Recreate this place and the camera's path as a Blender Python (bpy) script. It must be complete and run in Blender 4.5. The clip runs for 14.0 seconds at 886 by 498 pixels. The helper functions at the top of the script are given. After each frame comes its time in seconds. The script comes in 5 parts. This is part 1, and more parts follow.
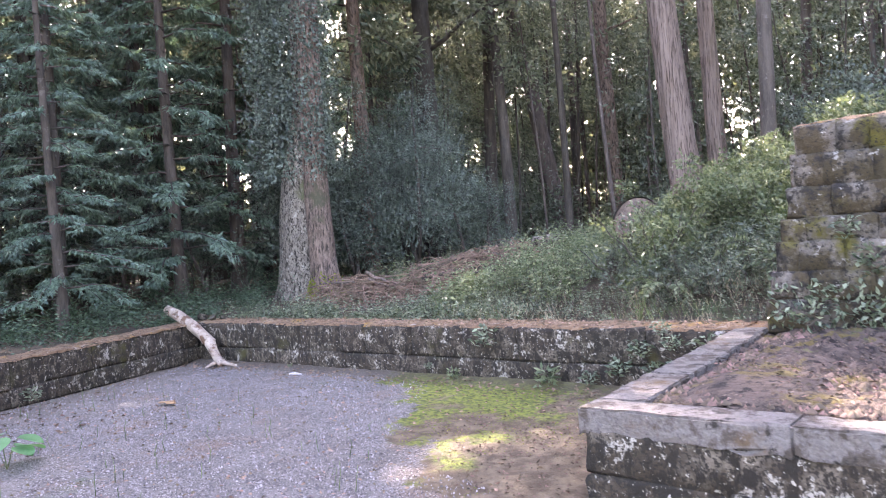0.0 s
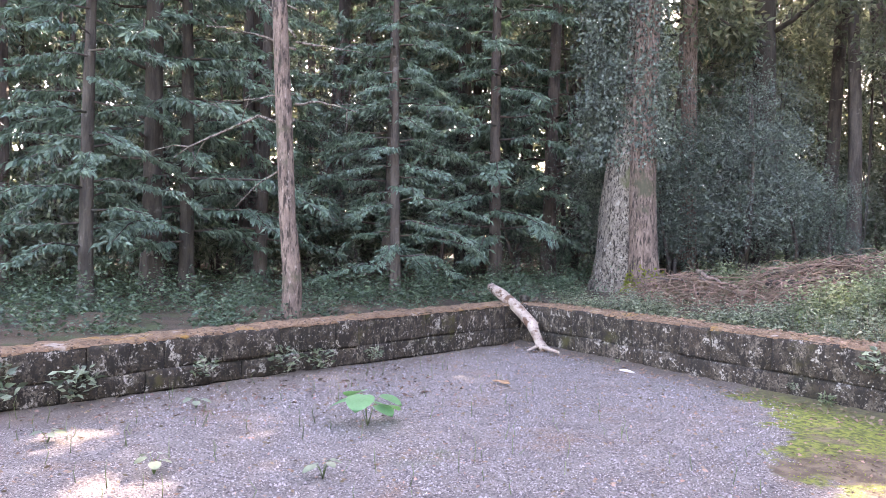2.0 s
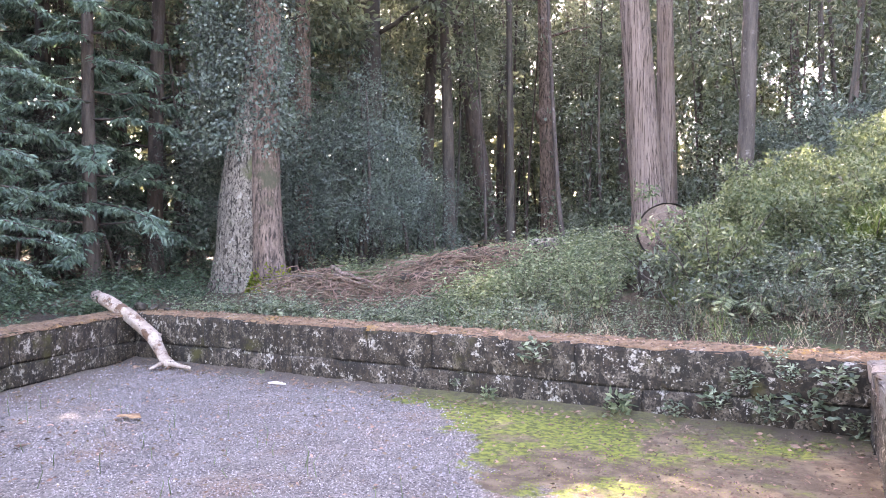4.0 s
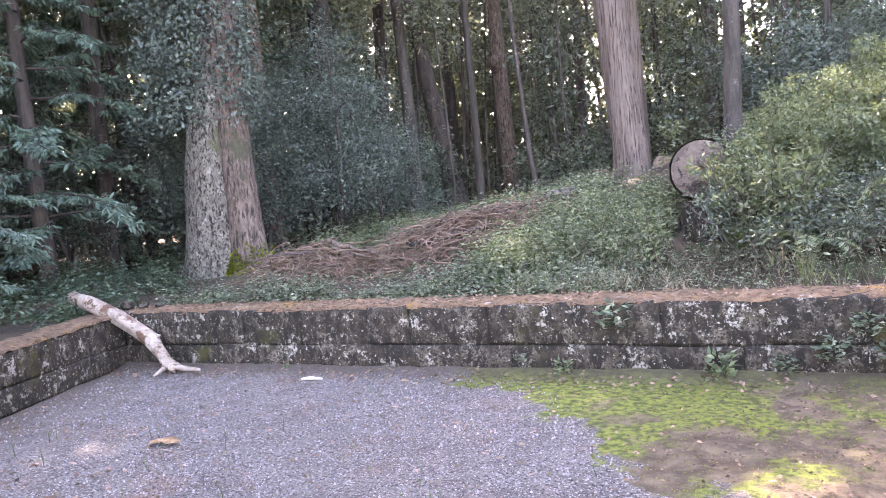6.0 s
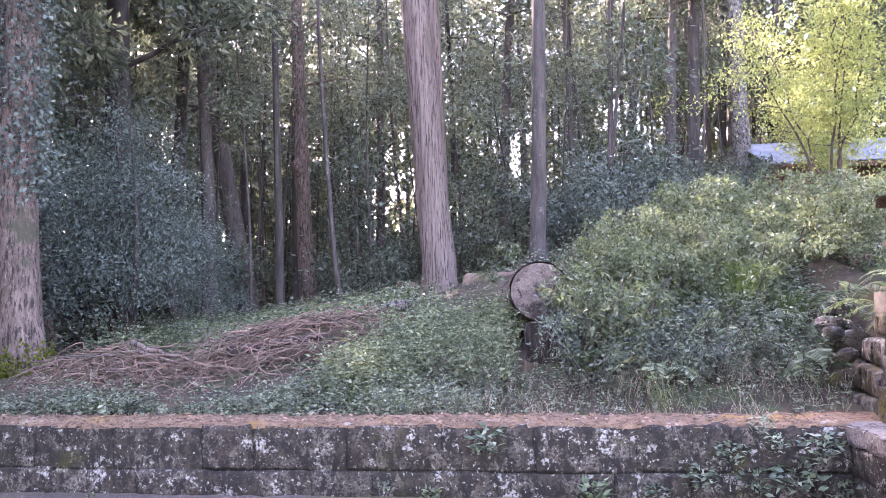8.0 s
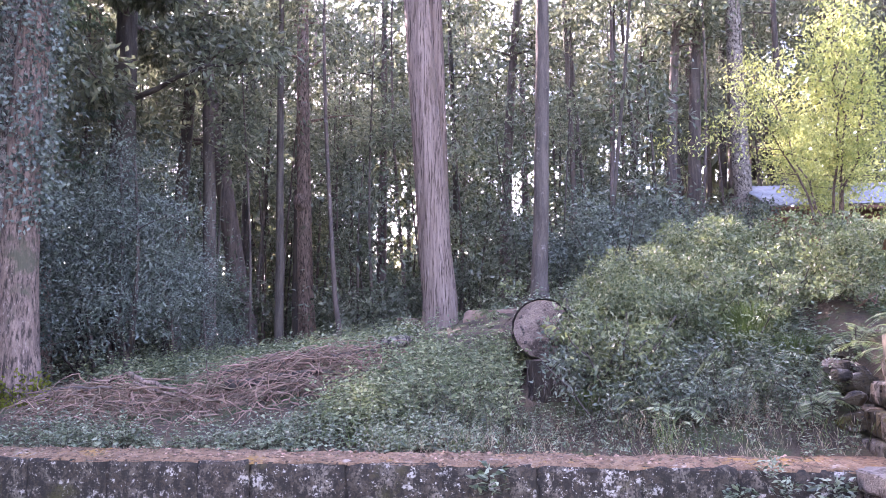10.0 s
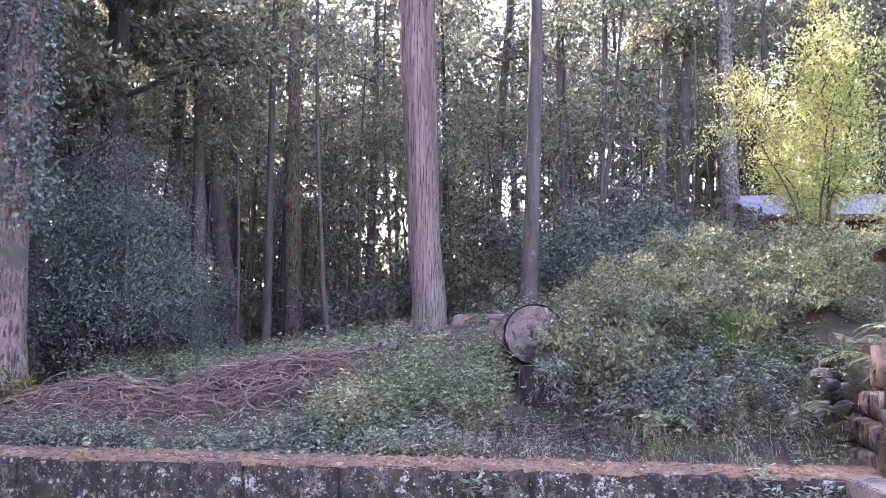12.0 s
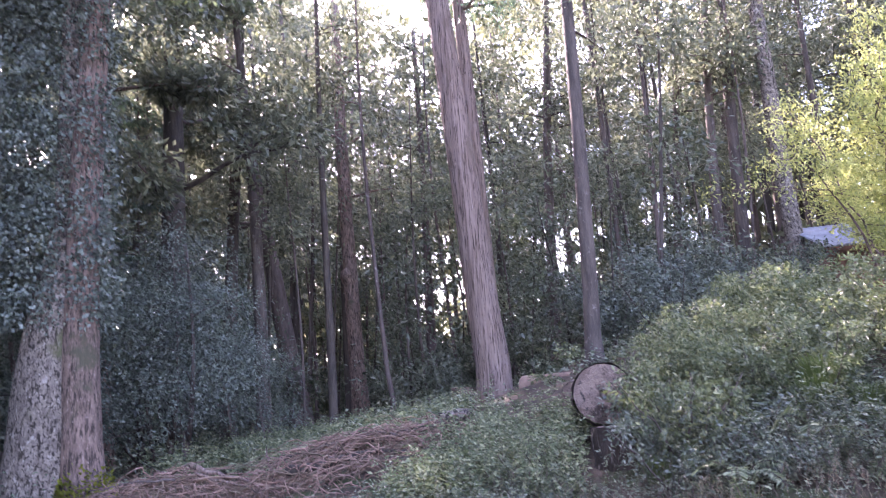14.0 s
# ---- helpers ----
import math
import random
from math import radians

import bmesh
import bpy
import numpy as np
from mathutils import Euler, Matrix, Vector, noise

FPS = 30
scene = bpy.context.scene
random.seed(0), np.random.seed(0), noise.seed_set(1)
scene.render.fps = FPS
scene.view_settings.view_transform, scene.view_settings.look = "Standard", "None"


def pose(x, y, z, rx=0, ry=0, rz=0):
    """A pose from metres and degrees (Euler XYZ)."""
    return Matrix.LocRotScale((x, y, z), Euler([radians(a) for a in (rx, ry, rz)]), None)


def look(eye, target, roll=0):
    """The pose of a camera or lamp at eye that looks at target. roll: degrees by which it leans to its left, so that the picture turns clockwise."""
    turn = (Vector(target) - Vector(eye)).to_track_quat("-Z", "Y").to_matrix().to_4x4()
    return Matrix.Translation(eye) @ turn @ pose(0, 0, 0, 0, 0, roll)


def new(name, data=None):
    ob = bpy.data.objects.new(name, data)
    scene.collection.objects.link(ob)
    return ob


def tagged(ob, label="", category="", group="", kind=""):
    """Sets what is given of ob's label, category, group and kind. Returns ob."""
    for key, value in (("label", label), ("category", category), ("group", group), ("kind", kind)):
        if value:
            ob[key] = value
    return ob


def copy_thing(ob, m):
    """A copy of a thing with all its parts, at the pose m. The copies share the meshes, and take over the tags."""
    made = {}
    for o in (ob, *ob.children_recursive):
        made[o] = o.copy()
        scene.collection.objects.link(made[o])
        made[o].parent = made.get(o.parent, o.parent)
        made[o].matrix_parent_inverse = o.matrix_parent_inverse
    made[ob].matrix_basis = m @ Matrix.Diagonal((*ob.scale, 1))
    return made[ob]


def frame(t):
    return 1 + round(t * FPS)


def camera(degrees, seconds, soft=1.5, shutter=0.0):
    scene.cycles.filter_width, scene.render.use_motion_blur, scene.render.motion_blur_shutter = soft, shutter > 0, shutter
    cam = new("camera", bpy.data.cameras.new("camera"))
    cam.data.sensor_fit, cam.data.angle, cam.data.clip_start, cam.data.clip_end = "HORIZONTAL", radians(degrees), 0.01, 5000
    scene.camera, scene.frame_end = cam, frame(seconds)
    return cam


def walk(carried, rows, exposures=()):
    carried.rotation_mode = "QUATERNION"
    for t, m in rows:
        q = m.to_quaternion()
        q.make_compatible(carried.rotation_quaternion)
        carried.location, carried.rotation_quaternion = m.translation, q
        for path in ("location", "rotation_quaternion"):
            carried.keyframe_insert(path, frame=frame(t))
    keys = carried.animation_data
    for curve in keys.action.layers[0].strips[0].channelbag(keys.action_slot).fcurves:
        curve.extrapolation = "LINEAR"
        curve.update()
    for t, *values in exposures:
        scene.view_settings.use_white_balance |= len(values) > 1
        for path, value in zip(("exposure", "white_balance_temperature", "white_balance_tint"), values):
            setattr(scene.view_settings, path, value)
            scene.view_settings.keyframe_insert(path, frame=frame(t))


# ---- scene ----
cam = camera(60.6, 14.0, soft=0.8, shutter=0.25)
EXPOSURES = [(0.0, 3.92, 7400, 29), (2.0, 4.1, 7700, 30), (3.5, 4.27, 7600, 31), (7.0, 4.12, 7450, 31), (8.2, 4.12, 6700, 42), (11.0, 3.9, 6600, 45), (14.0, 3.7, 6550, 45)]
PATH = [
    (0, (11.126, -7.344, 1.668), (9.866, -5.791, 1.657), -4.2),
    (0.3, (10.915, -7.199, 1.603), (9.612, -5.682, 1.629), -2.4),
    (0.5, (10.793, -7.221, 1.625), (9.495, -5.699, 1.62), -0.3),
    (0.8, (10.667, -7.265, 1.642), (9.414, -5.706, 1.65), 1.4),
    (1, (10.515, -7.358, 1.648), (9.255, -5.805, 1.662), 2.0),
    (1.5, (10.274, -7.56, 1.655), (8.585, -6.49, 1.68), 0.7),
    (2, (10.087, -7.496, 1.62), (8.353, -6.499, 1.608), 1.1),
    (2.5, (9.917, -7.343, 1.669), (8.454, -5.979, 1.645), 0.6),
    (3, (9.45, -7.316, 1.688), (8.367, -5.635, 1.663), 1.3),
    (3.5, (9.099, -7.258, 1.672), (8.037, -5.563, 1.644), 1.6),
    (3.7, (8.962, -7.176, 1.594), (7.925, -5.466, 1.581), 1.2),
    (5.8, (7.505, -6.654, 1.694), (6.626, -4.861, 1.567), -5.1),
    (6, (7.323, -6.708, 1.694), (6.466, -4.905, 1.565), -5.1),
    (6.5, (6.961, -6.752, 1.735), (6.353, -4.853, 1.585), -4.2),
    (7, (6.718, -6.634, 1.754), (6.19, -4.705, 1.787), -3.2),
    (7.5, (6.487, -6.535, 1.776), (6.135, -4.568, 1.864), -2.4),
    (8, (6.343, -6.553, 1.789), (6.069, -4.575, 1.906), -1.4),
    (10.3, (6.27, -6.5, 1.766), (6.005, -4.53, 1.984), -0.3),
    (10.5, (6.247, -6.528, 1.776), (5.993, -4.556, 1.994), -0.3),
    (11, (6.239, -6.54, 1.762), (5.994, -4.568, 1.984), 0.1),
    (11.5, (6.23, -6.551, 1.773), (5.995, -4.578, 1.996), 0.2),
    (12, (6.208, -6.54, 1.775), (5.973, -4.567, 1.999), 0.4),
    (12.5, (6.197, -6.537, 1.759), (5.958, -4.567, 2.01), 0.5),
    (13, (6.244, -6.535, 1.776), (5.993, -4.569, 2.042), 0.2),
    (13.5, (6.248, -6.507, 1.821), (5.979, -4.545, 2.103), -2.6),
    (14, (6.226, -6.512, 1.868), (5.852, -4.585, 2.254), -4.1),
]
walk(cam, [(t, look(eye, target, roll)) for t, eye, target, roll in PATH], EXPOSURES)

# ---- light ----
SUN_EL, SUN_AZ = radians(34), radians(-44)  # azimuth from +y towards +x
world = bpy.data.worlds.new("sky")
scene.world = world
world.use_nodes = True
wn = world.node_tree
wn.nodes.clear()
sky = wn.nodes.new("ShaderNodeTexSky")
sky.sky_type, sky.sun_disc = "NISHITA", False
sky.sun_elevation, sky.sun_rotation = SUN_EL, SUN_AZ
sky.air_density, sky.dust_density = 1.0, 2.0
bg = wn.nodes.new("ShaderNodeBackground")
bg.inputs["Strength"].default_value = 0.15
wout = wn.nodes.new("ShaderNodeOutputWorld")
wn.links.new(sky.outputs[0], bg.inputs[0])
wn.links.new(bg.outputs[0], wout.inputs[0])
sun_data = bpy.data.lights.new("sun", "SUN")
sun_data.energy, sun_data.angle, sun_data.color = 4.0, radians(0.53), (1.0, 0.955, 0.885)
sun = new("sun", sun_data)
sun_way = Vector((math.sin(SUN_AZ) * math.cos(SUN_EL), math.cos(SUN_AZ) * math.cos(SUN_EL), math.sin(SUN_EL)))
sun.matrix_world = look(sun_way * 60, (0, 0, 0))

# ---- materials ----
def surface(name, dark, light, scale=3.0, stretch=(1, 1, 1), rough=0.8, bump=0.4, bump_scale=25.0, layers=(), spread=0.0,
            island=0.0, through_light=0.0, metal=0.0, tint=(0.5, 0.8, 0.1), gloss=0.4):
    """A procedural surface: two-scale colour, laid-over stains [(colour, scale, from, to, stretch)], fine relief."""
    m = bpy.data.materials.new(name)
    m.use_nodes = True
    nt = m.node_tree
    N, Lk = nt.nodes, nt.links
    N.clear()
    out, bsdf = N.new("ShaderNodeOutputMaterial"), N.new("ShaderNodeBsdfPrincipled")
    geo = N.new("ShaderNodeNewGeometry")

    def field(sc, st, detail=5.0, roughness=0.6):
        mp = N.new("ShaderNodeMapping")
        mp.inputs["Scale"].default_value = st
        tx = N.new("ShaderNodeTexNoise")
        tx.inputs["Scale"].default_value, tx.inputs["Detail"].default_value = sc, detail
        tx.inputs["Roughness"].default_value = roughness
        Lk.new(geo.outputs["Position"], mp.inputs["Vector"])
        Lk.new(mp.outputs[0], tx.inputs["Vector"])
        return tx.outputs["Fac"]

    def remap(v, a, b):
        r = N.new("ShaderNodeMapRange")
        r.interpolation_type = "SMOOTHSTEP"
        r.inputs["From Min"].default_value, r.inputs["From Max"].default_value = a, b
        Lk.new(v, r.inputs["Value"])
        return r.outputs[0]

    def blend(fac, a, b):
        x = N.new("ShaderNodeMix")
        x.data_type = "RGBA"
        for sock, v in ((x.inputs[0], fac), (x.inputs[6], a), (x.inputs[7], b)):
            if isinstance(v, tuple):
                sock.default_value = (*v, 1) if len(v) == 3 else v
            elif isinstance(v, float):
                sock.default_value = v
            else:
                Lk.new(v, sock)
        return x.outputs[2]

    col = blend(remap(field(scale, stretch), 0.32, 0.68), dark, light)
    fine = blend(remap(field(scale * 9, stretch, 3.0), 0.25, 0.75), tuple(c * 0.62 for c in light), tuple(min(1, c * 1.25) for c in light))
    col = blend(0.35, col, fine)
    for colour, sc, a, b, st in layers:
        col = blend(remap(field(sc, st, 6.0, 0.68), a, b), col, colour)
    if spread or island:
        hsv = N.new("ShaderNodeHueSaturation")
        if island:
            pick, amount = geo.outputs["Random Per Island"], island
        else:
            info = N.new("ShaderNodeObjectInfo")
            pick, amount = info.outputs["Random"], spread
        r = N.new("ShaderNodeMapRange")
        r.inputs["To Min"].default_value, r.inputs["To Max"].default_value = 1 - amount, 1 + amount
        Lk.new(pick, r.inputs["Value"])
        Lk.new(r.outputs[0], hsv.inputs["Value"])
        h = N.new("ShaderNodeMapRange")
        h.inputs["To Min"].default_value, h.inputs["To Max"].default_value = 0.5 + 0.05 * amount, 0.5 - 0.05 * amount
        Lk.new(pick, h.inputs["Value"])
        Lk.new(h.outputs[0], hsv.inputs["Hue"])
        Lk.new(col, hsv.inputs["Color"])
        col = hsv.outputs[0]
    Lk.new(col, bsdf.inputs["Base Color"])
    bsdf.inputs["Roughness"].default_value, bsdf.inputs["Metallic"].default_value = rough, metal
    bsdf.inputs["Specular IOR Level"].default_value = gloss
    if bump:
        bp = N.new("ShaderNodeBump")
        bp.inputs["Strength"].default_value, bp.inputs["Distance"].default_value = bump, 0.03
        Lk.new(field(bump_scale, stretch, 6.0), bp.inputs["Height"])
        Lk.new(bp.outputs[0], bsdf.inputs["Normal"])
    last = bsdf.outputs[0]
    if through_light:
        tr, mx = N.new("ShaderNodeBsdfTranslucent"), N.new("ShaderNodeMixShader")
        warm = blend(0.6, col, tint)
        Lk.new(warm, tr.inputs["Color"])
        mx.inputs[0].default_value = through_light
        Lk.new(last, mx.inputs[1])
        Lk.new(tr.outputs[0], mx.inputs[2])
        last = mx.outputs[0]
    Lk.new(last, out.inputs["Surface"])
    return m


S1 = (1, 1, 1)
UP = (1, 1, 0.25)
BLACK = (0.020, 0.018, 0.017)
MOSS = (0.075, 0.078, 0.020)
stone_mat = surface("old_stone", (0.066, 0.051, 0.037), (0.178, 0.143, 0.109), 6.0, S1, 0.95, 1.0, 13.0, spread=0.10, layers=(
    ((0.044, 0.031, 0.020), 3.6, 0.34, 0.56, S1), ((0.30, 0.262, 0.222), 3.8, 0.565, 0.605, (1, 1, 1.3)), ((0.33, 0.29, 0.245), 10.0, 0.60, 0.64, S1), ((0.019, 0.014, 0.010), 12.0, 0.48, 0.57, (1, 1, 0.6)),
    ((0.022, 0.017, 0.012), 38.0, 0.50, 0.57, S1), ((0.37, 0.325, 0.275), 30.0, 0.61, 0.66, S1), ((0.052, 0.045, 0.012), 1.7, 0.57, 0.72, S1)))
rubble_mat = surface("rubble_stone", (0.05, 0.041, 0.033), (0.19, 0.158, 0.13), 5.0, S1, 0.92, 1.0, 30.0, spread=0.16, layers=(
    ((0.060, 0.043, 0.022), 2.6, 0.44, 0.55, S1), ((0.024, 0.019, 0.015), 7.0, 0.50, 0.62, S1), ((0.31, 0.275, 0.245), 9.0, 0.60, 0.66, S1), ((0.10, 0.082, 0.016), 1.5, 0.54, 0.66, S1), ((0.022, 0.018, 0.014), 28.0, 0.54, 0.63, S1)))
joint_mat = surface("wall_core", (0.028, 0.022, 0.017), (0.10, 0.082, 0.065), 8.0, S1, 0.95, 0.8, 30.0, layers=((MOSS, 2.0, 0.55, 0.7, S1),))
coping_mat = surface("coping_stone", (0.095, 0.079, 0.07), (0.225, 0.195, 0.18), 5.0, S1, 0.92, 1.0, 32.0, spread=0.08, layers=(
    ((0.075, 0.058, 0.046), 5.0, 0.47, 0.60, S1), ((0.030, 0.025, 0.021), 9.0, 0.55, 0.66, S1), ((0.34, 0.31, 0.30), 6.0, 0.62, 0.72, S1), ((0.12, 0.075, 0.038), 2.2, 0.54, 0.70, S1)))
# Litter; its ochre layer also stands in for sun flecks on the wall top.
top_mat = surface("sun_flecked_litter", (0.085, 0.046, 0.026), (0.25, 0.15, 0.088), 9.0, S1, 0.95, 0.9, 60.0, layers=(
    ((0.34, 0.27, 0.22), 3.2, 0.58, 0.68, S1), ((0.29, 0.155, 0.04), 2.3, 0.56, 0.66, S1), ((0.045, 0.027, 0.017), 20.0, 0.53, 0.63, S1), ((0.42, 0.33, 0.25), 52.0, 0.60, 0.67, S1)))
soil_mat = surface("leaf_soil", (0.035, 0.023, 0.018), (0.118, 0.082, 0.066), 9.0, S1, 0.95, 1.0, 45.0, layers=(
    ((0.125, 0.09, 0.028), 2.2, 0.52, 0.62, S1), ((0.02, 0.013, 0.011), 11.0, 0.50, 0.62, S1), ((0.24, 0.17, 0.13), 26.0, 0.61, 0.68, S1), ((0.12, 0.14, 0.03), 1.2, 0.60, 0.70, S1)))
ground_mat = surface("forest_soil", (0.022, 0.016, 0.011), (0.085, 0.058, 0.036), 2.5, S1, 0.95, 1.0, 30.0, layers=(
    ((0.045, 0.065, 0.02), 1.1, 0.50, 0.64, S1), ((0.15, 0.10, 0.06), 7.0, 0.60, 0.72, S1)))
bark_big = surface("grey_plated_bark", (0.06, 0.047, 0.038), (0.245, 0.208, 0.172), 11.0, (1, 1, 0.6), 0.9, 1.0, 26.0, layers=(
    ((0.32, 0.29, 0.25), 7.0, 0.56, 0.64, S1), ((0.024, 0.019, 0.015), 15.0, 0.53, 0.60, (1, 1, 0.5)), ((0.030, 0.024, 0.019), 32.0, 0.53, 0.60, (1, 1, 0.6)), ((0.08, 0.085, 0.04), 1.3, 0.56, 0.70, S1)))
bark_pink = surface("fibrous_red_bark", (0.10, 0.066, 0.053), (0.255, 0.188, 0.158), 7.0, (1.6, 1.6, 0.06), 0.92, 1.0, 30.0, layers=(
    ((0.050, 0.033, 0.026), 30.0, 0.51, 0.60, (1, 1, 0.045)), ((0.33, 0.255, 0.22), 36.0, 0.60, 0.68, (1, 1, 0.04)), ((0.14, 0.10, 0.075), 1.2, 0.52, 0.70, (1, 1, 0.4))))
bark_dark = surface("dark_forest_bark", (0.026, 0.021, 0.018), (0.105, 0.084, 0.071), 8.0, (1, 1, 0.15), 0.92, 0.9, 20.0, spread=0.35, layers=(
    ((0.19, 0.17, 0.15), 4.0, 0.60, 0.72, S1),))
bark_pine = surface("pine_bark", (0.075, 0.050, 0.039), (0.225, 0.158, 0.126), 11.0, (1, 1, 0.3), 0.9, 1.0, 26.0, layers=(
    ((0.034, 0.024, 0.019), 22.0, 0.47, 0.62, (1, 1, 0.22)), ((0.29, 0.225, 0.19), 30.0, 0.58, 0.68, (1, 1, 0.35)), ((0.07, 0.065, 0.04), 1.5, 0.56, 0.70, S1)))
stump_mat = surface("rotten_stump_bark", (0.012, 0.009, 0.007), (0.050, 0.036, 0.027), 9.0, (1, 1, 0.25), 0.95, 1.0, 24.0, layers=(
    ((0.17, 0.145, 0.12), 14.0, 0.54, 0.66, (1, 1, 0.3)), ((0.07, 0.075, 0.02), 2.5, 0.58, 0.68, S1)))
wood_pale = surface("peeled_pale_wood", (0.20, 0.13, 0.095), (0.50, 0.40, 0.33), 7.0, S1, 0.85, 1.0, 30.0, layers=(((0.15, 0.08, 0.05), 5.0, 0.50, 0.60, S1), ((0.06, 0.04, 0.03), 14.0, 0.58, 0.66, S1)))
wood_cut = surface("cut_wood", (0.08, 0.054, 0.041), (0.225, 0.162, 0.128), 6.0, S1, 0.9, 1.0, 35.0, layers=(((0.05, 0.034, 0.026), 3.5, 0.52, 0.62, S1), (BLACK, 14.0, 0.56, 0.66, S1), ((0.27, 0.21, 0.17), 18.0, 0.61, 0.68, S1)))
brush_mat = surface("dead_brushwood", (0.085, 0.052, 0.036), (0.25, 0.17, 0.122), 5.0, S1, 0.92, 0.3, 40.0, island=0.45)
leaf_ivy = surface("glossy_ivy_leaf", (0.044, 0.060, 0.048), (0.135, 0.165, 0.135), 5.0, S1, 0.52, 0.0, island=0.60, through_light=0.12, tint=(0.10, 0.18, 0.04), gloss=0.4)
leaf_dark = surface("evergreen_leaf", (0.044, 0.056, 0.042), (0.125, 0.148, 0.11), 4.0, S1, 0.36, 0.0, island=0.75, through_light=0.22, tint=(0.18, 0.26, 0.08), gloss=0.5)
leaf_forest = surface("forest_leaf", (0.058, 0.07, 0.046), (0.142, 0.165, 0.102), 0.6, S1, 0.45, 0.0, island=0.65, through_light=0.30, tint=(0.22, 0.25, 0.15), gloss=0.5)
leaf_conifer = surface("conifer_spray", (0.052, 0.092, 0.066), (0.148, 0.21, 0.162), 1.6, S1, 0.55, 0.0, island=0.55, through_light=0.20, tint=(0.14, 0.25, 0.10))
# Darker copy of the herb leaf: deep shade is put into the colour.
leaf_cover = surface("shade_toned_ground_cover", (0.026, 0.048, 0.029), (0.078, 0.118, 0.074), 4.0, S1, 0.5, 0.0, island=0.75, through_light=0.18, tint=(0.12, 0.24, 0.08))
# Wide island spread from here puts lit and shaded leaf contrast into the tone.
leaf_herb = surface("herb_leaf", (0.052, 0.070, 0.040), (0.185, 0.215, 0.145), 7.0, S1, 0.36, 0.0, island=0.85, through_light=0.22, tint=(0.2, 0.3, 0.12))
leaf_fern = surface("fern_frond", (0.055, 0.074, 0.036), (0.20, 0.228, 0.135), 6.0, S1, 0.62, 0.0, island=0.80, through_light=0.30, tint=(0.24, 0.34, 0.12))
# Young yellow-green leaf, lightened so part of the sunlight is in its colour.
leaf_bright = surface("sun_toned_young_leaf", (0.25, 0.29, 0.08), (0.46, 0.49, 0.19), 2.0, S1, 0.5, 0.0, island=0.5, through_light=0.48, tint=(0.54, 0.58, 0.19))
leaf_bramble = surface("bramble_leaf", (0.040, 0.056, 0.030), (0.145, 0.168, 0.090), 5.0, S1, 0.38, 0.0, island=0.85, through_light=0.32, tint=(0.26, 0.33, 0.12))
leaf_pale = surface("fresh_green_leaf", (0.06, 0.17, 0.07), (0.12, 0.27, 0.12), 6.0, S1, 0.45, 0.2, 40.0, through_light=0.3, tint=(0.2, 0.5, 0.08))
grass_mat = surface("grass_blade", (0.04, 0.062, 0.026), (0.115, 0.15, 0.062), 4.0, S1, 0.55, 0.0, island=0.4, through_light=0.18, tint=(0.3, 0.45, 0.06))
moss_mat = surface("moss_tuft", (0.075, 0.09, 0.014), (0.21, 0.235, 0.03), 3.0, S1, 0.95, 0.9, 90.0, island=0.25, through_light=0.2, tint=(0.35, 0.42, 0.04))
dry_mat = surface("dry_fallen_leaf", (0.10, 0.058, 0.035), (0.30, 0.205, 0.135), 6.0, S1, 0.85, 0.2, 40.0, island=0.6)
roof_mat = surface("corrugated_metal", (0.14, 0.147, 0.16), (0.26, 0.27, 0.29), 2.0, S1, 0.7, 0.1, 20.0, metal=0.2)
hut_mat = surface("brown_boards", (0.07, 0.032, 0.022), (0.17, 0.085, 0.06), 4.0, (1, 1, 0.2), 0.85, 0.5, 25.0)
pebble_mat = surface("pebble", (0.10, 0.08, 0.075), (0.32, 0.285, 0.275), 12.0, S1, 0.85, 0.0, island=0.6)
leaf_far = surface("distant_leaf", (0.060, 0.071, 0.047), (0.148, 0.165, 0.10), 0.25, S1, 0.6, 0.0, island=0.6, through_light=0.26, tint=(0.25, 0.28, 0.13))
straw_mat = surface("straw", (0.20, 0.15, 0.09), (0.40, 0.33, 0.22), 5.0, S1, 0.8, 0.0, island=0.4)
bark_orange = surface("curled_bark", (0.14, 0.07, 0.035), (0.45, 0.27, 0.15), 26.0, S1, 0.85, 0.6, 40.0)
stem_mat = surface("dark_weed_stem", (0.022, 0.018, 0.013), (0.095, 0.07, 0.05), 6.0, S1, 0.85, 0.0, island=0.5)
litter_mat = surface("dark_leaf_litter", (0.055, 0.034, 0.025), (0.18, 0.115, 0.082), 6.0, S1, 0.85, 0.2, 40.0, island=0.6)
fungus_mat = surface("weathered_stick", (0.45, 0.40, 0.38), (0.70, 0.64, 0.62), 8.0, S1, 0.8, 0.4, 40.0)


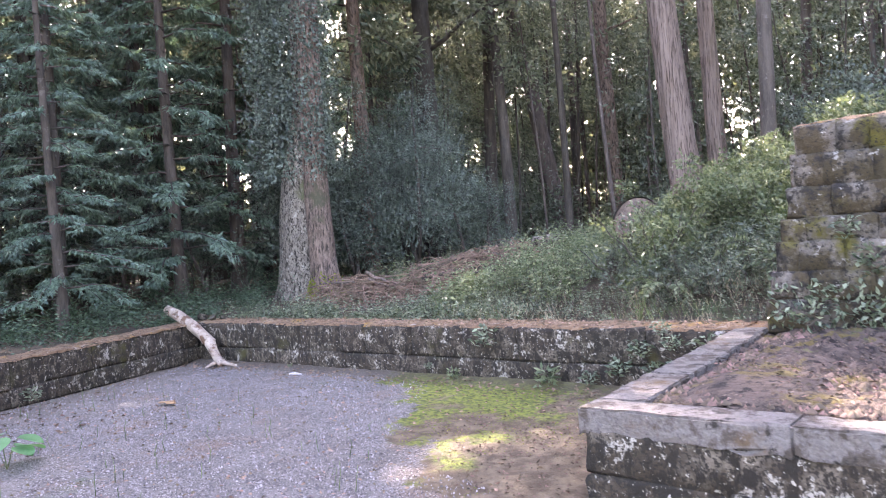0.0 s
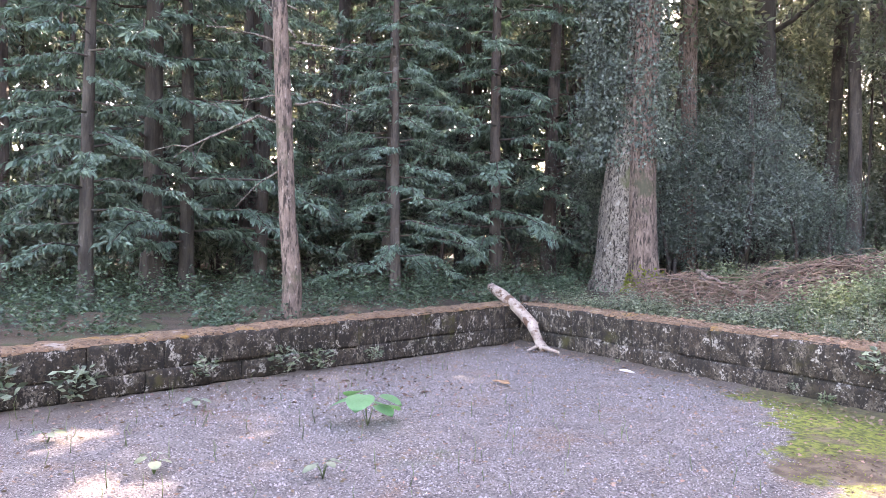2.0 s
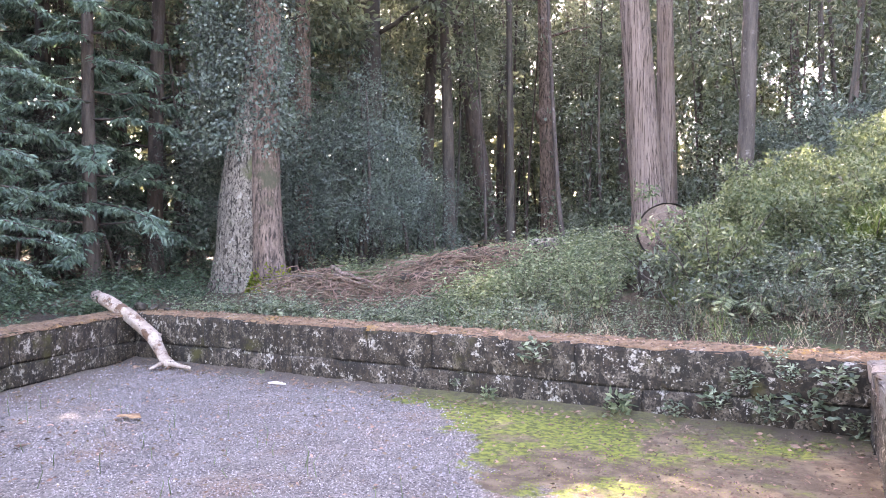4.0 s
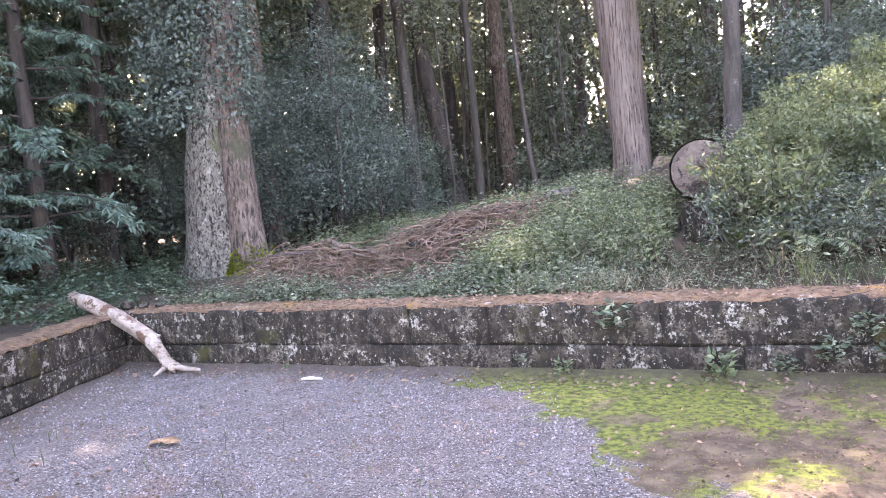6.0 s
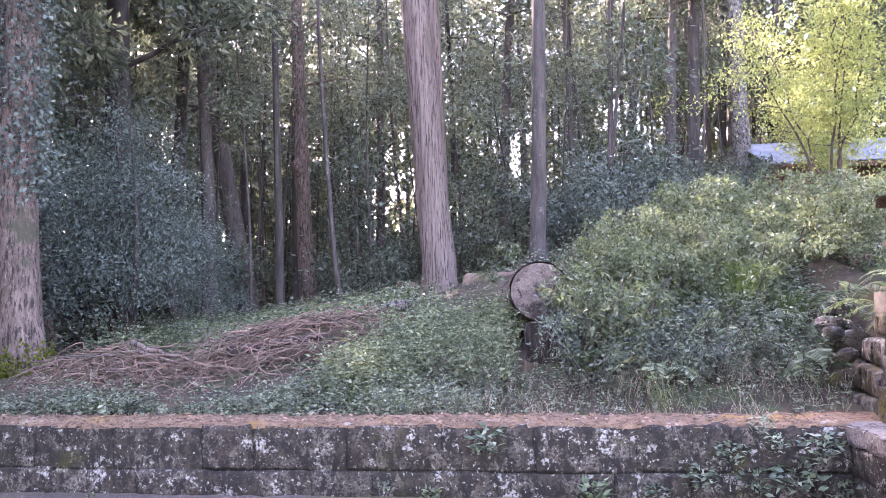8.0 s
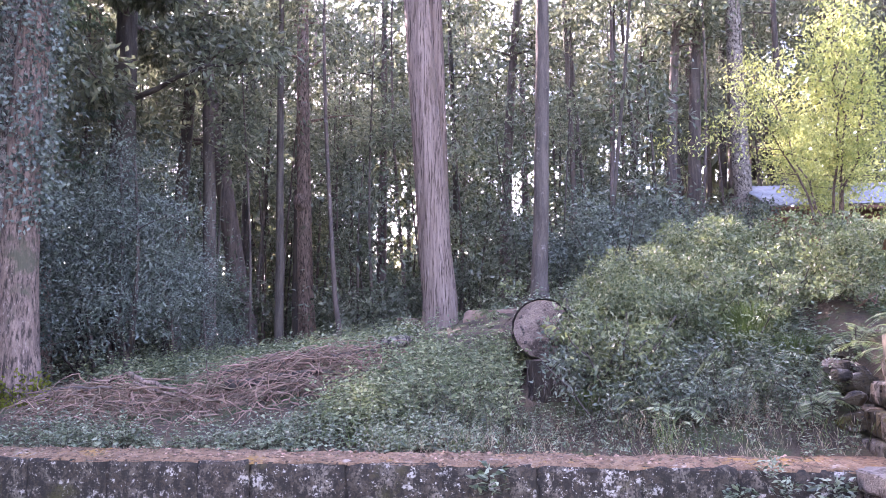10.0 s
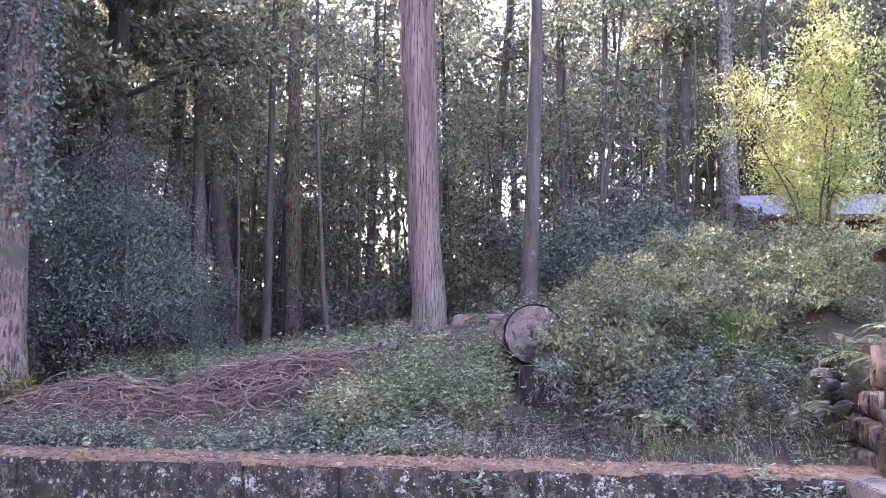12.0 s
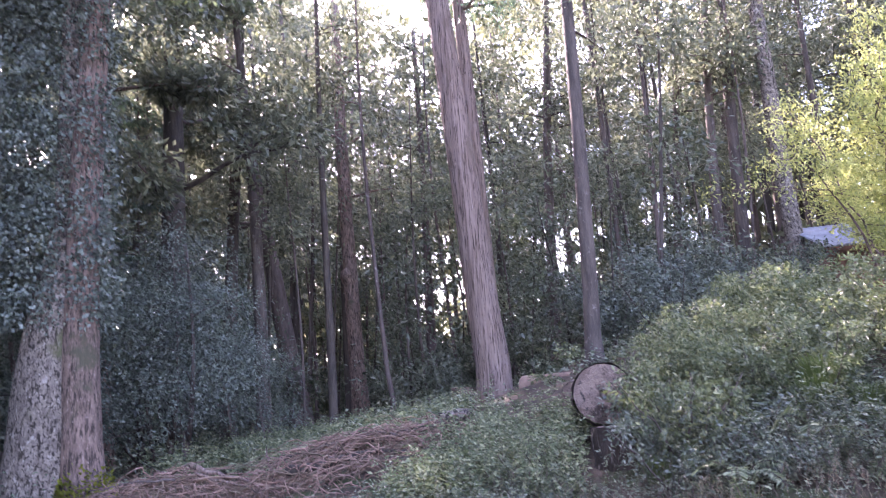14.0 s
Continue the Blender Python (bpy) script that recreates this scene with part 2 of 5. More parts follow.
def yard_surface():
    """Fine grey gravel that gives way to moss and brown earth along a ragged line."""
    m = surface("gravel_yard", (0.108, 0.086, 0.076), (0.212, 0.180, 0.165), 3.0, S1, 0.92, 1.0, 60.0, layers=(
        ((0.20, 0.132, 0.098), 1.1, 0.52, 0.70, S1), ((0.105, 0.115, 0.062), 0.75, 0.60, 0.74, S1), ((0.052, 0.042, 0.040), 52.0, 0.50, 0.59, S1), ((0.48, 0.425, 0.40), 58.0, 0.56, 0.62, S1)))
    nt = m.node_tree
    N, Lk = nt.nodes, nt.links
    bsdf = next(n for n in N if n.bl_idname == "ShaderNodeBsdfPrincipled")
    gravel = bsdf.inputs["Base Color"].links[0].from_socket
    geo = N.new("ShaderNodeNewGeometry")
    sep = N.new("ShaderNodeSeparateXYZ")
    Lk.new(geo.outputs["Position"], sep.inputs[0])

    def num(op, a, b=0.0, c=0.0):
        n = N.new("ShaderNodeMath")
        n.operation = op
        for k, v in enumerate((a, b, c)):
            if isinstance(v, float):
                n.inputs[k].default_value = v
            else:
                Lk.new(v, n.inputs[k])
        return n.outputs[0]

    def noise_at(sc, detail=6.0):
        n = N.new("ShaderNodeTexNoise")
        n.inputs["Scale"].default_value, n.inputs["Detail"].default_value = sc, detail
        n.inputs["Roughness"].default_value = 0.65
        Lk.new(geo.outputs["Position"], n.inputs["Vector"])
        return n.outputs["Fac"]

    def step(v, a, b):
        r = N.new("ShaderNodeMapRange")
        r.interpolation_type = "SMOOTHSTEP"
        r.inputs["From Min"].default_value, r.inputs["From Max"].default_value = a, b
        Lk.new(v, r.inputs["Value"])
        return r.outputs[0]

    def mix(f, a, b):
        x = N.new("ShaderNodeMix")
        x.data_type = "RGBA"
        Lk.new(f, x.inputs[0])
        for k, v in ((6, a), (7, b)):
            if isinstance(v, tuple):
                x.inputs[k].default_value = (*v, 1)
            else:
                Lk.new(v, x.inputs[k])
        return x.outputs[2]

    line = num("MULTIPLY_ADD", sep.outputs[1], EDGE_SLOPE, sep.outputs[0])
    line = num("ADD", line, num("MULTIPLY", num("SUBTRACT", noise_at(1.5), 0.5), 2.6))
    mossy = step(line, EDGE_AT - 0.07, EDGE_AT + 0.10)
    earth = mix(step(noise_at(5.0), 0.35, 0.7), (0.085, 0.058, 0.036), (0.21, 0.15, 0.095))
    green = mix(step(noise_at(16.0), 0.38, 0.62), (0.070, 0.082, 0.018), (0.205, 0.225, 0.036))
    far = num("MULTIPLY_ADD", sep.outputs[0], 0.09, -0.48)
    far = num("SUBTRACT", far, num("MULTIPLY", step(sep.outputs[1], -1.9, -0.6), 0.12))
    wet = mix(step(num("ADD", noise_at(1.3), num("MULTIPLY", far, -1.0)), 0.34, 0.46), earth, green)
    rim = step(sep.outputs[1], -0.55, -0.05)
    side = num("MULTIPLY_ADD", sep.outputs[1], 0.31, sep.outputs[0])
    side = num("ADD", side, num("MULTIPLY", noise_at(1.4), 1.4))
    edge_dirt = step(num("MULTIPLY", side, -1.0), -1.9, -0.3)
    left = num("MULTIPLY", num("MAXIMUM", rim, edge_dirt), 0.75)
    col = mix(mossy, gravel, wet)
    col = mix(left, col, (0.11, 0.08, 0.055))
    Lk.new(col, bsdf.inputs["Base Color"])
    return m


EDGE_SLOPE, EDGE_AT = 1.05, 4.05
yard_mat = yard_surface()

# ---- building blocks ----
rng = np.random.default_rng(7)


def mesh_of(name, verts, tris, material, smooth=False):
    verts, tris = np.asarray(verts, np.float32), np.asarray(tris, np.int32)
    me = bpy.data.meshes.new(name)
    me.vertices.add(len(verts))
    me.vertices.foreach_set("co", verts.ravel())
    me.loops.add(tris.size)
    me.loops.foreach_set("vertex_index", tris.ravel())
    me.polygons.add(len(tris))
    me.polygons.foreach_set("loop_start", np.arange(0, tris.size, tris.shape[1], dtype=np.int32))
    if smooth:
        me.polygons.foreach_set("use_smooth", np.ones(len(tris), bool))
    me.update(calc_edges=True)
    me.materials.append(material)
    return me


def thing(name, label, category, group="", at=(0, 0, 0), turn=0.0, kind=""):
    ob = new(name)
    ob.empty_display_size = 0.1
    ob.matrix_basis = Matrix.Translation(at) @ Matrix.Rotation(turn, 4, "Z")
    return tagged(ob, label, category, group, kind)


def part(name, me, parent, label="", at=None):
    """One mesh under a thing, in the thing's own space."""
    ob = new(name, me)
    ob.parent = parent
    if at is not None:
        ob.matrix_basis = at
    if label:
        ob["label"] = label
    return ob


def single(name, me, label, category, group="", kind=""):
    return tagged(new(name, me), label, category, group, kind)


def join(*pieces):
    vs, fs, n = [], [], 0
    for v, f in pieces:
        vs.append(np.asarray(v, float))
        fs.append(np.asarray(f, int) + n)
        n += len(v)
    return np.concatenate(vs), np.concatenate(fs)


def tube(points, radii, segs=8, rough=0.0, cap=True):
    """A round stem along points; rough: unevenness of its outline."""
    pts, radii = np.asarray(points, float), np.asarray(radii, float)
    way = np.gradient(pts, axis=0)
    way /= np.linalg.norm(way, axis=1, keepdims=True) + 1e-9
    ref = np.where(np.abs(way[:, 2:3]) > 0.9, [[1.0, 0, 0]], [[0, 0, 1.0]])
    a = np.cross(way, ref)
    a /= np.linalg.norm(a, axis=1, keepdims=True)
    b = np.cross(way, a)
    ang = np.linspace(0, 2 * math.pi, segs, endpoint=False)
    r = radii[:, None] * (1 + rough * rng.normal(size=(len(pts), segs)))
    ring = pts[:, None] + r[..., None] * (np.cos(ang)[None, :, None] * a[:, None] + np.sin(ang)[None, :, None] * b[:, None])
    v = ring.reshape(-1, 3)
    f = []
    for i in range(len(pts) - 1):
        for j in range(segs):
            p, q = i * segs + j, i * segs + (j + 1) % segs
            f += [(p, q, q + segs), (p, q + segs, p + segs)]
    if cap:
        v = np.concatenate([v, pts[:1], pts[-1:]])
        n = len(v)
        for j in range(segs):
            f += [(n - 2, (j + 1) % segs, j), (n - 1, (len(pts) - 1) * segs + j, (len(pts) - 1) * segs + (j + 1) % segs)]
    return v, np.array(f)


def unit(v):
    return v / (np.linalg.norm(v, axis=-1, keepdims=True) + 1e-9)


def leaves(P, D, length, width, fold=0.25, flat=1.2):
    """Folded leaves at points P, pointing along D: four corners, two faces each."""
    n = len(P)
    D = unit(D)
    side = unit(np.cross(D, unit(rng.normal(size=(n, 3)) + [0, 0, flat])))
    up = np.cross(side, D)
    L = np.broadcast_to(np.asarray(length, float), (n,)) * rng.uniform(0.6, 1.3, n)
    W = np.broadcast_to(np.asarray(width, float), (n,)) * rng.uniform(0.7, 1.2, n)
    mid = P + D * (L * 0.45)[:, None] + up * (W * fold)[:, None]
    v = np.stack([P, mid + side * (W / 2)[:, None], P + D * L[:, None], mid - side * (W / 2)[:, None]], 1).reshape(-1, 3)
    k = np.arange(n)[:, None] * 4
    f = np.concatenate([k + [0, 1, 2], k + [0, 2, 3]], 1).reshape(-1, 3)
    return v, f


def clump(centre, radii, count, length, width, down=0.2, flat=0.6):
    """A tuft of leaves, denser at its skin, with an uneven outline."""
    u = unit(rng.normal(size=(count, 3)))
    r = rng.uniform(0.35, 1.0, (count, 1)) ** 0.6 * (1 + 0.25 * rng.normal(size=(count, 1)))
    P = np.asarray(centre) + u * r * np.asarray(radii)
    D = u + 0.8 * rng.normal(size=(count, 3)) - [0, 0, down]
    return leaves(P, D, length, width, flat=flat)


# ---- ground ----
def ease(a, b, x):
    u = np.clip((np.asarray(x, float) - a) / (b - a), 0, 1)
    return u * u * (3 - 2 * u)


H = 0.66


def ground_height(x, y):
    x, y = np.asarray(x, float), np.asarray(y, float)
    yy = np.clip(y, 0, 60)
    z = 0.56 + 0.030 * np.minimum(yy, 30)
    z = z + 0.28 * ease(-1, 9, x) * 10 * (1 - np.exp(-np.clip(yy - 1.2, 0, 60) / 9.5))
    z = z + 0.07 * np.clip(x - 9, 0, 12) * ease(2, 14, y)
    z = z + 0.35 * np.exp(-((x - 9.6) / 1.6) ** 2 - ((y - 4.0) / 2.2) ** 2)
    z = z + 0.45 * ease(9.3, 10.0, x) * ease(0.3, 0.7, y) * (1 - ease(2, 9, y))
    wob = 0.05 * np.sin(1.7 * x + 0.6 * y) + 0.04 * np.sin(2.9 * y - 1.1 * x + 1)
    z = z + wob * ease(0.5, 2.0, np.maximum(y, -x - 0.3 - 0.31 * y))
    return z


def wall_left_x(y):
    return -0.3 - 0.31 * y


def make_ground():
    xs = np.concatenate([np.linspace(-600, -40, 9), np.linspace(-36, -5, 60), np.linspace(-4.8, 16, 104), np.linspace(16.5, 40, 45), np.linspace(45, 600, 9)])
    ys = np.concatenate([np.linspace(-600, -45, 8), np.linspace(-40, -12.4, 50), np.linspace(-12.2, 6, 91), np.linspace(6.4, 60, 100), np.linspace(66, 600, 9)])
    X, Y = np.meshgrid(xs, ys)
    Z = ground_height(X, Y)
    inside = (Y < 0.25) & (X > wall_left_x(Y) - 0.25) | (Y < -12) & (X > -2)
    Z = np.where(inside, -0.12, Z)
    v = np.stack([X, Y, Z], -1).reshape(-1, 3)
    n, k = len(xs), len(ys)
    i = (np.arange(k - 1)[:, None] * n + np.arange(n - 1)).reshape(-1, 1)
    f = np.concatenate([i + [0, 1, n + 1], i + [0, n + 1, n]], 1).reshape(-1, 3)
    single("ground", mesh_of("ground", v, f, ground_mat, True), "dark forest soil with leaf litter and low green growth", "ground", kind="structure")


make_ground()


def make_yard():
    xs, ys = np.linspace(-0.6, 16.0, 130), np.linspace(-12, 0.06, 95)
    X, Y = np.meshgrid(xs, ys)
    edge = wall_left_x(Y) - 0.15
    X = np.maximum(X, edge)
    Z = 0.012 * np.sin(2.1 * X + Y) * np.sin(1.7 * Y) + 0.006 * rng.normal(size=X.shape) + 0.05 * ease(-0.35, 0.0, Y)
    v = np.stack([X, Y, Z], -1).reshape(-1, 3)
    n, k = len(xs), len(ys)
    i = (np.arange(k - 1)[:, None] * n + np.arange(n - 1)).reshape(-1, 1)
    f = np.concatenate([i + [0, 1, n + 1], i + [0, n + 1, n]], 1).reshape(-1, 3)
    return single("floor", mesh_of("yard_floor", v, f, yard_mat, True), "flat yard of fine grey gravel with yellow-green moss and brown earth", "yard floor", kind="structure")


make_yard()

# ---- masonry ----
def box(x0, x1, y0, y1, z0, z1):
    v = [(x, y, z) for x in (x0, x1) for y in (y0, y1) for z in (z0, z1)]
    f = [(0, 1, 3), (0, 3, 2), (4, 6, 7), (4, 7, 5), (0, 4, 5), (0, 5, 1), (2, 3, 7), (2, 7, 6), (0, 2, 6), (0, 6, 4), (1, 5, 7), (1, 7, 3)]
    return np.array(v, float), np.array(f)


def block_mesh(name, material, bulge=0.06, jitter=0.05):
    """A hewn block of unit length (x) and height (z), its face towards -y with worn edges."""
    gx, gz = [-0.5, -0.44, -0.15, 0.16, 0.44, 0.5], [-0.5, -0.40, 0.02, 0.40, 0.5]
    v, f = [], []
    for b, z in enumerate(gz):
        for a, x in enumerate(gx):
            edge = a in (0, 5) or b in (0, 4)
            v.append((x * (1 - 0.02 * (b in (0, 4))) + rng.normal() * jitter * 0.18, (0.0 if edge else -bulge * rng.uniform(0.5, 1.3)), z * (1 - 0.03 * (a in (0, 5))) + rng.normal() * jitter * 0.25))
    for b in range(4):
        for a in range(5):
            i = b * 6 + a
            f += [(i, i + 1, i + 7), (i, i + 7, i + 6)]
    n = len(v)
    ring = [0, 1, 2, 3, 4, 5, 11, 17, 23, 29, 28, 27, 26, 25, 24, 18, 12, 6]
    v += [(v[k][0], 0.16, v[k][2]) for k in ring]
    for j in range(len(ring)):
        p, q = ring[j], ring[(j + 1) % len(ring)]
        a, b = n + j, n + (j + 1) % len(ring)
        f += [(p, a, b), (p, b, q)]
    return mesh_of(name, v, f, material)


BLOCKS = [block_mesh("block", stone_mat, 0.006 + 0.003 * k, 0.05) for k in range(7)]
RUBBLE = [block_mesh("rubble", rubble_mat, 0.010 + 0.005 * k, 0.10) for k in range(8)]


def courses(parent, start, end, z0, levels, lengths, meshes, name="stone_block", proud=0.02, ragged=0.0):
    """Blocks laid along start-end; the face looks to the right of that way. levels: heights of the courses at start and end."""
    a, b = Vector(start), Vector(end)
    way = (b - a).normalized()
    total = (b - a).length
    turn = Matrix.Rotation(math.atan2(way.y, way.x), 4, "Z")
    low0 = low1 = z0
    for hs, he in levels:
        s = -random.uniform(0, 0.2)
        while s < total - 0.05:
            L = random.uniform(*lengths)
            e = min(s + L, total)
            s0 = max(s, 0)
            if total - e < lengths[0] * 0.5:
                e = total
            u = (s0 + e) / 2 / total
            h = hs + (he - hs) * u
            low = low0 + (low1 - low0) * u + random.gauss(0, 0.006)
            c = a + way * ((s0 + e) / 2)
            ob = part(name, random.choice(meshes), parent)
            flip = random.choice((-1, 1))
            ob.matrix_basis = (Matrix.Translation((c.x, c.y, low + h / 2)) @ turn @ Matrix.Translation((0, -proud + random.uniform(-0.012, 0.012) - ragged * random.random(), 0))
                               @ Matrix.Rotation(random.gauss(0, 0.008 + ragged * 0.6), 4, "Y") @ Matrix.Diagonal((e - s0 + (0.03 if ragged else 0.006), 1.0, h * random.uniform(0.98, 1.035) + (0.02 if ragged else 0.006), 1)))
            s = e
        low0 += hs
        low1 += he


def wall_core(name, label, start, end, thick, z0, h0, h1, inset=0.015):
    a, b = Vector((*start, 0)), Vector((*end, 0))
    way = (b - a).normalized()
    back = Vector((-way.y, way.x, 0))
    v = []
    for p, h in ((a, h0), (b, h1)):
        for off in (inset, thick):
            for z in (z0, h):
                q = p + back * off
                v.append((q.x, q.y, z))
    f = [(0, 1, 3), (0, 3, 2), (4, 6, 7), (4, 7, 5), (0, 4, 5), (0, 5, 1), (2, 3, 7), (2, 7, 6), (0, 2, 6), (0, 6, 4), (1, 5, 7), (1, 7, 3)]
    ob = single(name, mesh_of(name, v, f, joint_mat), label, "stone wall", kind="structure")
    return ob


def ragged_top(parent, start, end, thick, h0, h1, material, name="wall_top", lip=0.012, n=70, rise=0.03):
    """The uneven crust of litter and worn stone on a wall's top."""
    a, b = np.array(start, float), np.array(end, float)
    way = (b - a) / np.linalg.norm(b - a)
    back = np.array([-way[1], way[0]])
    offs = np.array([-lip, -lip * 0.4, 0.10, 0.24, thick - 0.06, thick])
    prof = np.array([-0.018, 0.002, rise * 0.7, rise, rise * 0.8, -0.06])
    v = []
    for i in range(n + 1):
        u = i / n
        base = a + (b - a) * u
        for o, p in zip(offs, prof):
            w = o + (0.018 if 0.05 < o < 0.4 else 0.006) * rng.normal()
            q = base + back * w
            v.append((q[0], q[1], h0 + (h1 - h0) * u + p + 0.008 * rng.normal()))
    f = []
    m = len(offs)
    for i in range(n):
        for j in range(m - 1):
            k = i * m + j
            f += [(k, k + m, k + m + 1), (k, k + m + 1, k + 1)]
    return part(name, mesh_of(name, v, f, material, True), parent)


back_wall = wall_core("wall_back", "low old stone wall of two courses, blackened and mossy", (-0.35, 0.0), (8.72, 0.0), 0.50, -0.1, H - 0.02, H - 0.02)
courses(back_wall, (-0.3, 0, 0), (8.70, 0, 0), 0.0, ((0.26, 0.26), (0.38, 0.38)), (0.42, 1.05), BLOCKS, proud=0.012)
ragged_top(back_wall, (-0.35, 0.0), (8.75, 0.0), 0.52, H - 0.01, H - 0.01, top_mat, n=110)
Y_END = -9.5
left_wall = wall_core("wall_left", "low old stone wall with lichen and moss, lower at one end", (wall_left_x(Y_END), Y_END), (-0.3, 0.0), 0.48, -0.1, 0.48, H - 0.02)
courses(left_wall, (wall_left_x(Y_END), Y_END, 0), (-0.32, 0.0, 0), 0.0, ((0.20, 0.26), (0.28, 0.38)), (0.35, 0.9), BLOCKS, proud=0.012)
ragged_top(left_wall, (wall_left_x(Y_END), Y_END), (-0.3, 0.02), 0.50, 0.50, H - 0.01, top_mat, n=110)

# raised bed beside the yard
PL = ((8.92, -3.44), (8.68, 0.0))
PX = 14.5


def make_bed():
    bed = single("raised_bed_wall", mesh_of("bed_core", *box(9.0, PX, -3.36, 0.05, -0.1, H - 0.14), joint_mat), "raised bed of rough grey stone blocks with pale coping", "raised bed", kind="structure")
    courses(bed, (8.92, -3.41, 0), (PX, -3.41, 0), 0.0, ((0.26, 0.26), (0.245, 0.245)), (0.4, 0.95), BLOCKS + RUBBLE[:3], proud=0.0, ragged=0.03)
    courses(bed, (8.70, -0.02, 0), (8.93, -3.40, 0), 0.0, ((0.26, 0.26), (0.25, 0.25)), (0.4, 0.8), BLOCKS, proud=0.0)

    def slab(a, b, width, z0, z1, lean=0.0):
        a, b = Vector(a), Vector(b)
        L = (b - a).length
        bm = bmesh.new()
        bmesh.ops.create_cube(bm, size=1)
        for v in bm.verts:
            v.co = Vector((v.co.x * (L + 0.004), v.co.y * width, v.co.z * (z1 - z0)))
        bmesh.ops.subdivide_edges(bm, edges=[e for e in bm.edges if abs((e.verts[0].co - e.verts[1].co).x) > 0.1], cuts=9)
        bmesh.ops.bevel(bm, geom=[e for e in bm.edges if e.calc_length() > 0.02 and len(e.link_faces) == 2 and e.calc_face_angle() > 1.0], offset=0.012, segments=2, affect="EDGES")
        for v in bm.verts:
            v.co += Vector((random.gauss(0, 0.003), random.gauss(0, 0.008), random.gauss(0, 0.0025) if v.co.z > 0 else random.gauss(0.008, 0.014)))
        me = bpy.data.meshes.new("coping_slab")
        bm.to_mesh(me)
        bm.free()
        me.materials.append(coping_mat)
        c = (a + b) / 2
        part("coping_slab", me, bed, at=Matrix.Translation((c.x, c.y, (z0 + z1) / 2)) @ Matrix.Rotation(math.atan2((b - a).y, (b - a).x), 4, "Z") @ Matrix.Rotation(lean, 4, "X"))

    x = 8.88
    for L in (1.18, 1.05, 1.2, 0.9, 1.3, 1.0):
        slab((x, -3.31), (min(x + L, PX), -3.31), 0.26, H - 0.16, H)
        x += L
    y = -3.17
    for L in (0.85, 0.75, 0.95, 0.8):
        e = min(y + L, 0.12)
        f = lambda q: 8.92 + (8.68 - 8.92) * (q + 3.44) / 3.44 + 0.14
        slab((f(y), y), (f(e), e), 0.30, H - 0.15, H + 0.005)
        y = e
    xs, ys = np.linspace(9.14, PX, 110), np.linspace(-3.2, 0.3, 75)
    X, Y = np.meshgrid(xs, ys)
    X = X - 0.2 * ease(-3.2, 0.1, Y) * (1 - ease(9.1, 9.8, X))
    ed = np.minimum(ease(9.0, 9.5, X), ease(-3.25, -2.8, Y))
    Z = H - 0.05 + 0.07 * ed + 0.03 * np.sin(4 * X + 2 * Y) * np.sin(3 * Y - X) * ed + 0.026 * rng.normal(size=X.shape) * (0.5 + 0.5 * np.sin(2.3 * X + 1.7 * Y))
    v = np.stack([X, Y, Z], -1).reshape(-1, 3)
    n, k = len(xs), len(ys)
    i = (np.arange(k - 1)[:, None] * n + np.arange(n - 1)).reshape(-1, 1)
    f = np.concatenate([i + [0, 1, n + 1], i + [0, n + 1, n]], 1).reshape(-1, 3)
    part("corner_stone", mesh_of("corner_stone", *box(8.66, 9.32, 0.10, 0.62, 0.3, H + 0.004), top_mat), bed, "corner stone strewn with ochre litter")
    part("soil", mesh_of("bed_soil", v, f, soil_mat), bed, "red-brown leaf litter and ochre moss")
    n = 5200
    cx, cy, cr = rng.uniform(9.2, 13.5, n), rng.uniform(-3.15, -0.05, n), 0.008 + 0.03 * rng.uniform(0, 1, n) ** 3
    ca = rng.uniform(0, 6.28, n)
    cz = np.full(n, H + 0.005)
    v = np.stack([np.stack([cx + cr * np.cos(ca + q) * 1.3, cy + cr * np.sin(ca + q), cz - 0.01], 1) for q in (0, 1.6, 3.1, 4.7)] + [np.stack([cx + cr * 0.2, cy, cz + cr * rng.uniform(0.2, 0.7, n) + 0.008], 1)], 1).reshape(-1, 3)
    k = np.arange(n)[:, None] * 5
    f = np.concatenate([k + [0, 1, 4], k + [1, 2, 4], k + [2, 3, 4], k + [3, 0, 4]], 1).reshape(-1, 3)
    part("clods", mesh_of("clods", v, f, litter_mat), bed, "dark crumbs of earth and leaf litter")


make_bed()


def make_high_wall():
    core = single("wall_high", mesh_of("high_core", *join(box(9.36, 14.5, 0.25, 0.75, 0.4, 2.42), box(9.45, 9.9, 0.3, 1.3, 0.4, 1.7)), joint_mat), "tall rough dry-stone wall with moss and small plants", "stone wall", kind="structure")
    low = H - 0.03
    for k, h in enumerate((0.30, 0.24, 0.28, 0.22, 0.27, 0.30, 0.27)):
        courses(core, (9.0 + 0.05 * k, 0.02 + 0.03 * k, 0), (14.5, 0.02 + 0.03 * k, 0), low, ((h, h),), (0.18, 0.6), RUBBLE, ragged=0.012)
        low += h
    low = 0.5
    for k, h in enumerate((0.28, 0.26, 0.27, 0.24, 0.26, 0.24, 0.2)):
        courses(core, (9.34 + 0.05 * k, 1.9 - 0.2 * k, 0), (9.08 + 0.05 * k, 0.02 + 0.03 * k, 0), low, ((h * 0.7, h),), (0.14, 0.32), RUBBLE, ragged=0.02)
        low += h
    ragged_top(core, (9.30, 0.18), (14.5, 0.18), 0.62, 2.52, 2.62, top_mat, n=60)


make_high_wall()


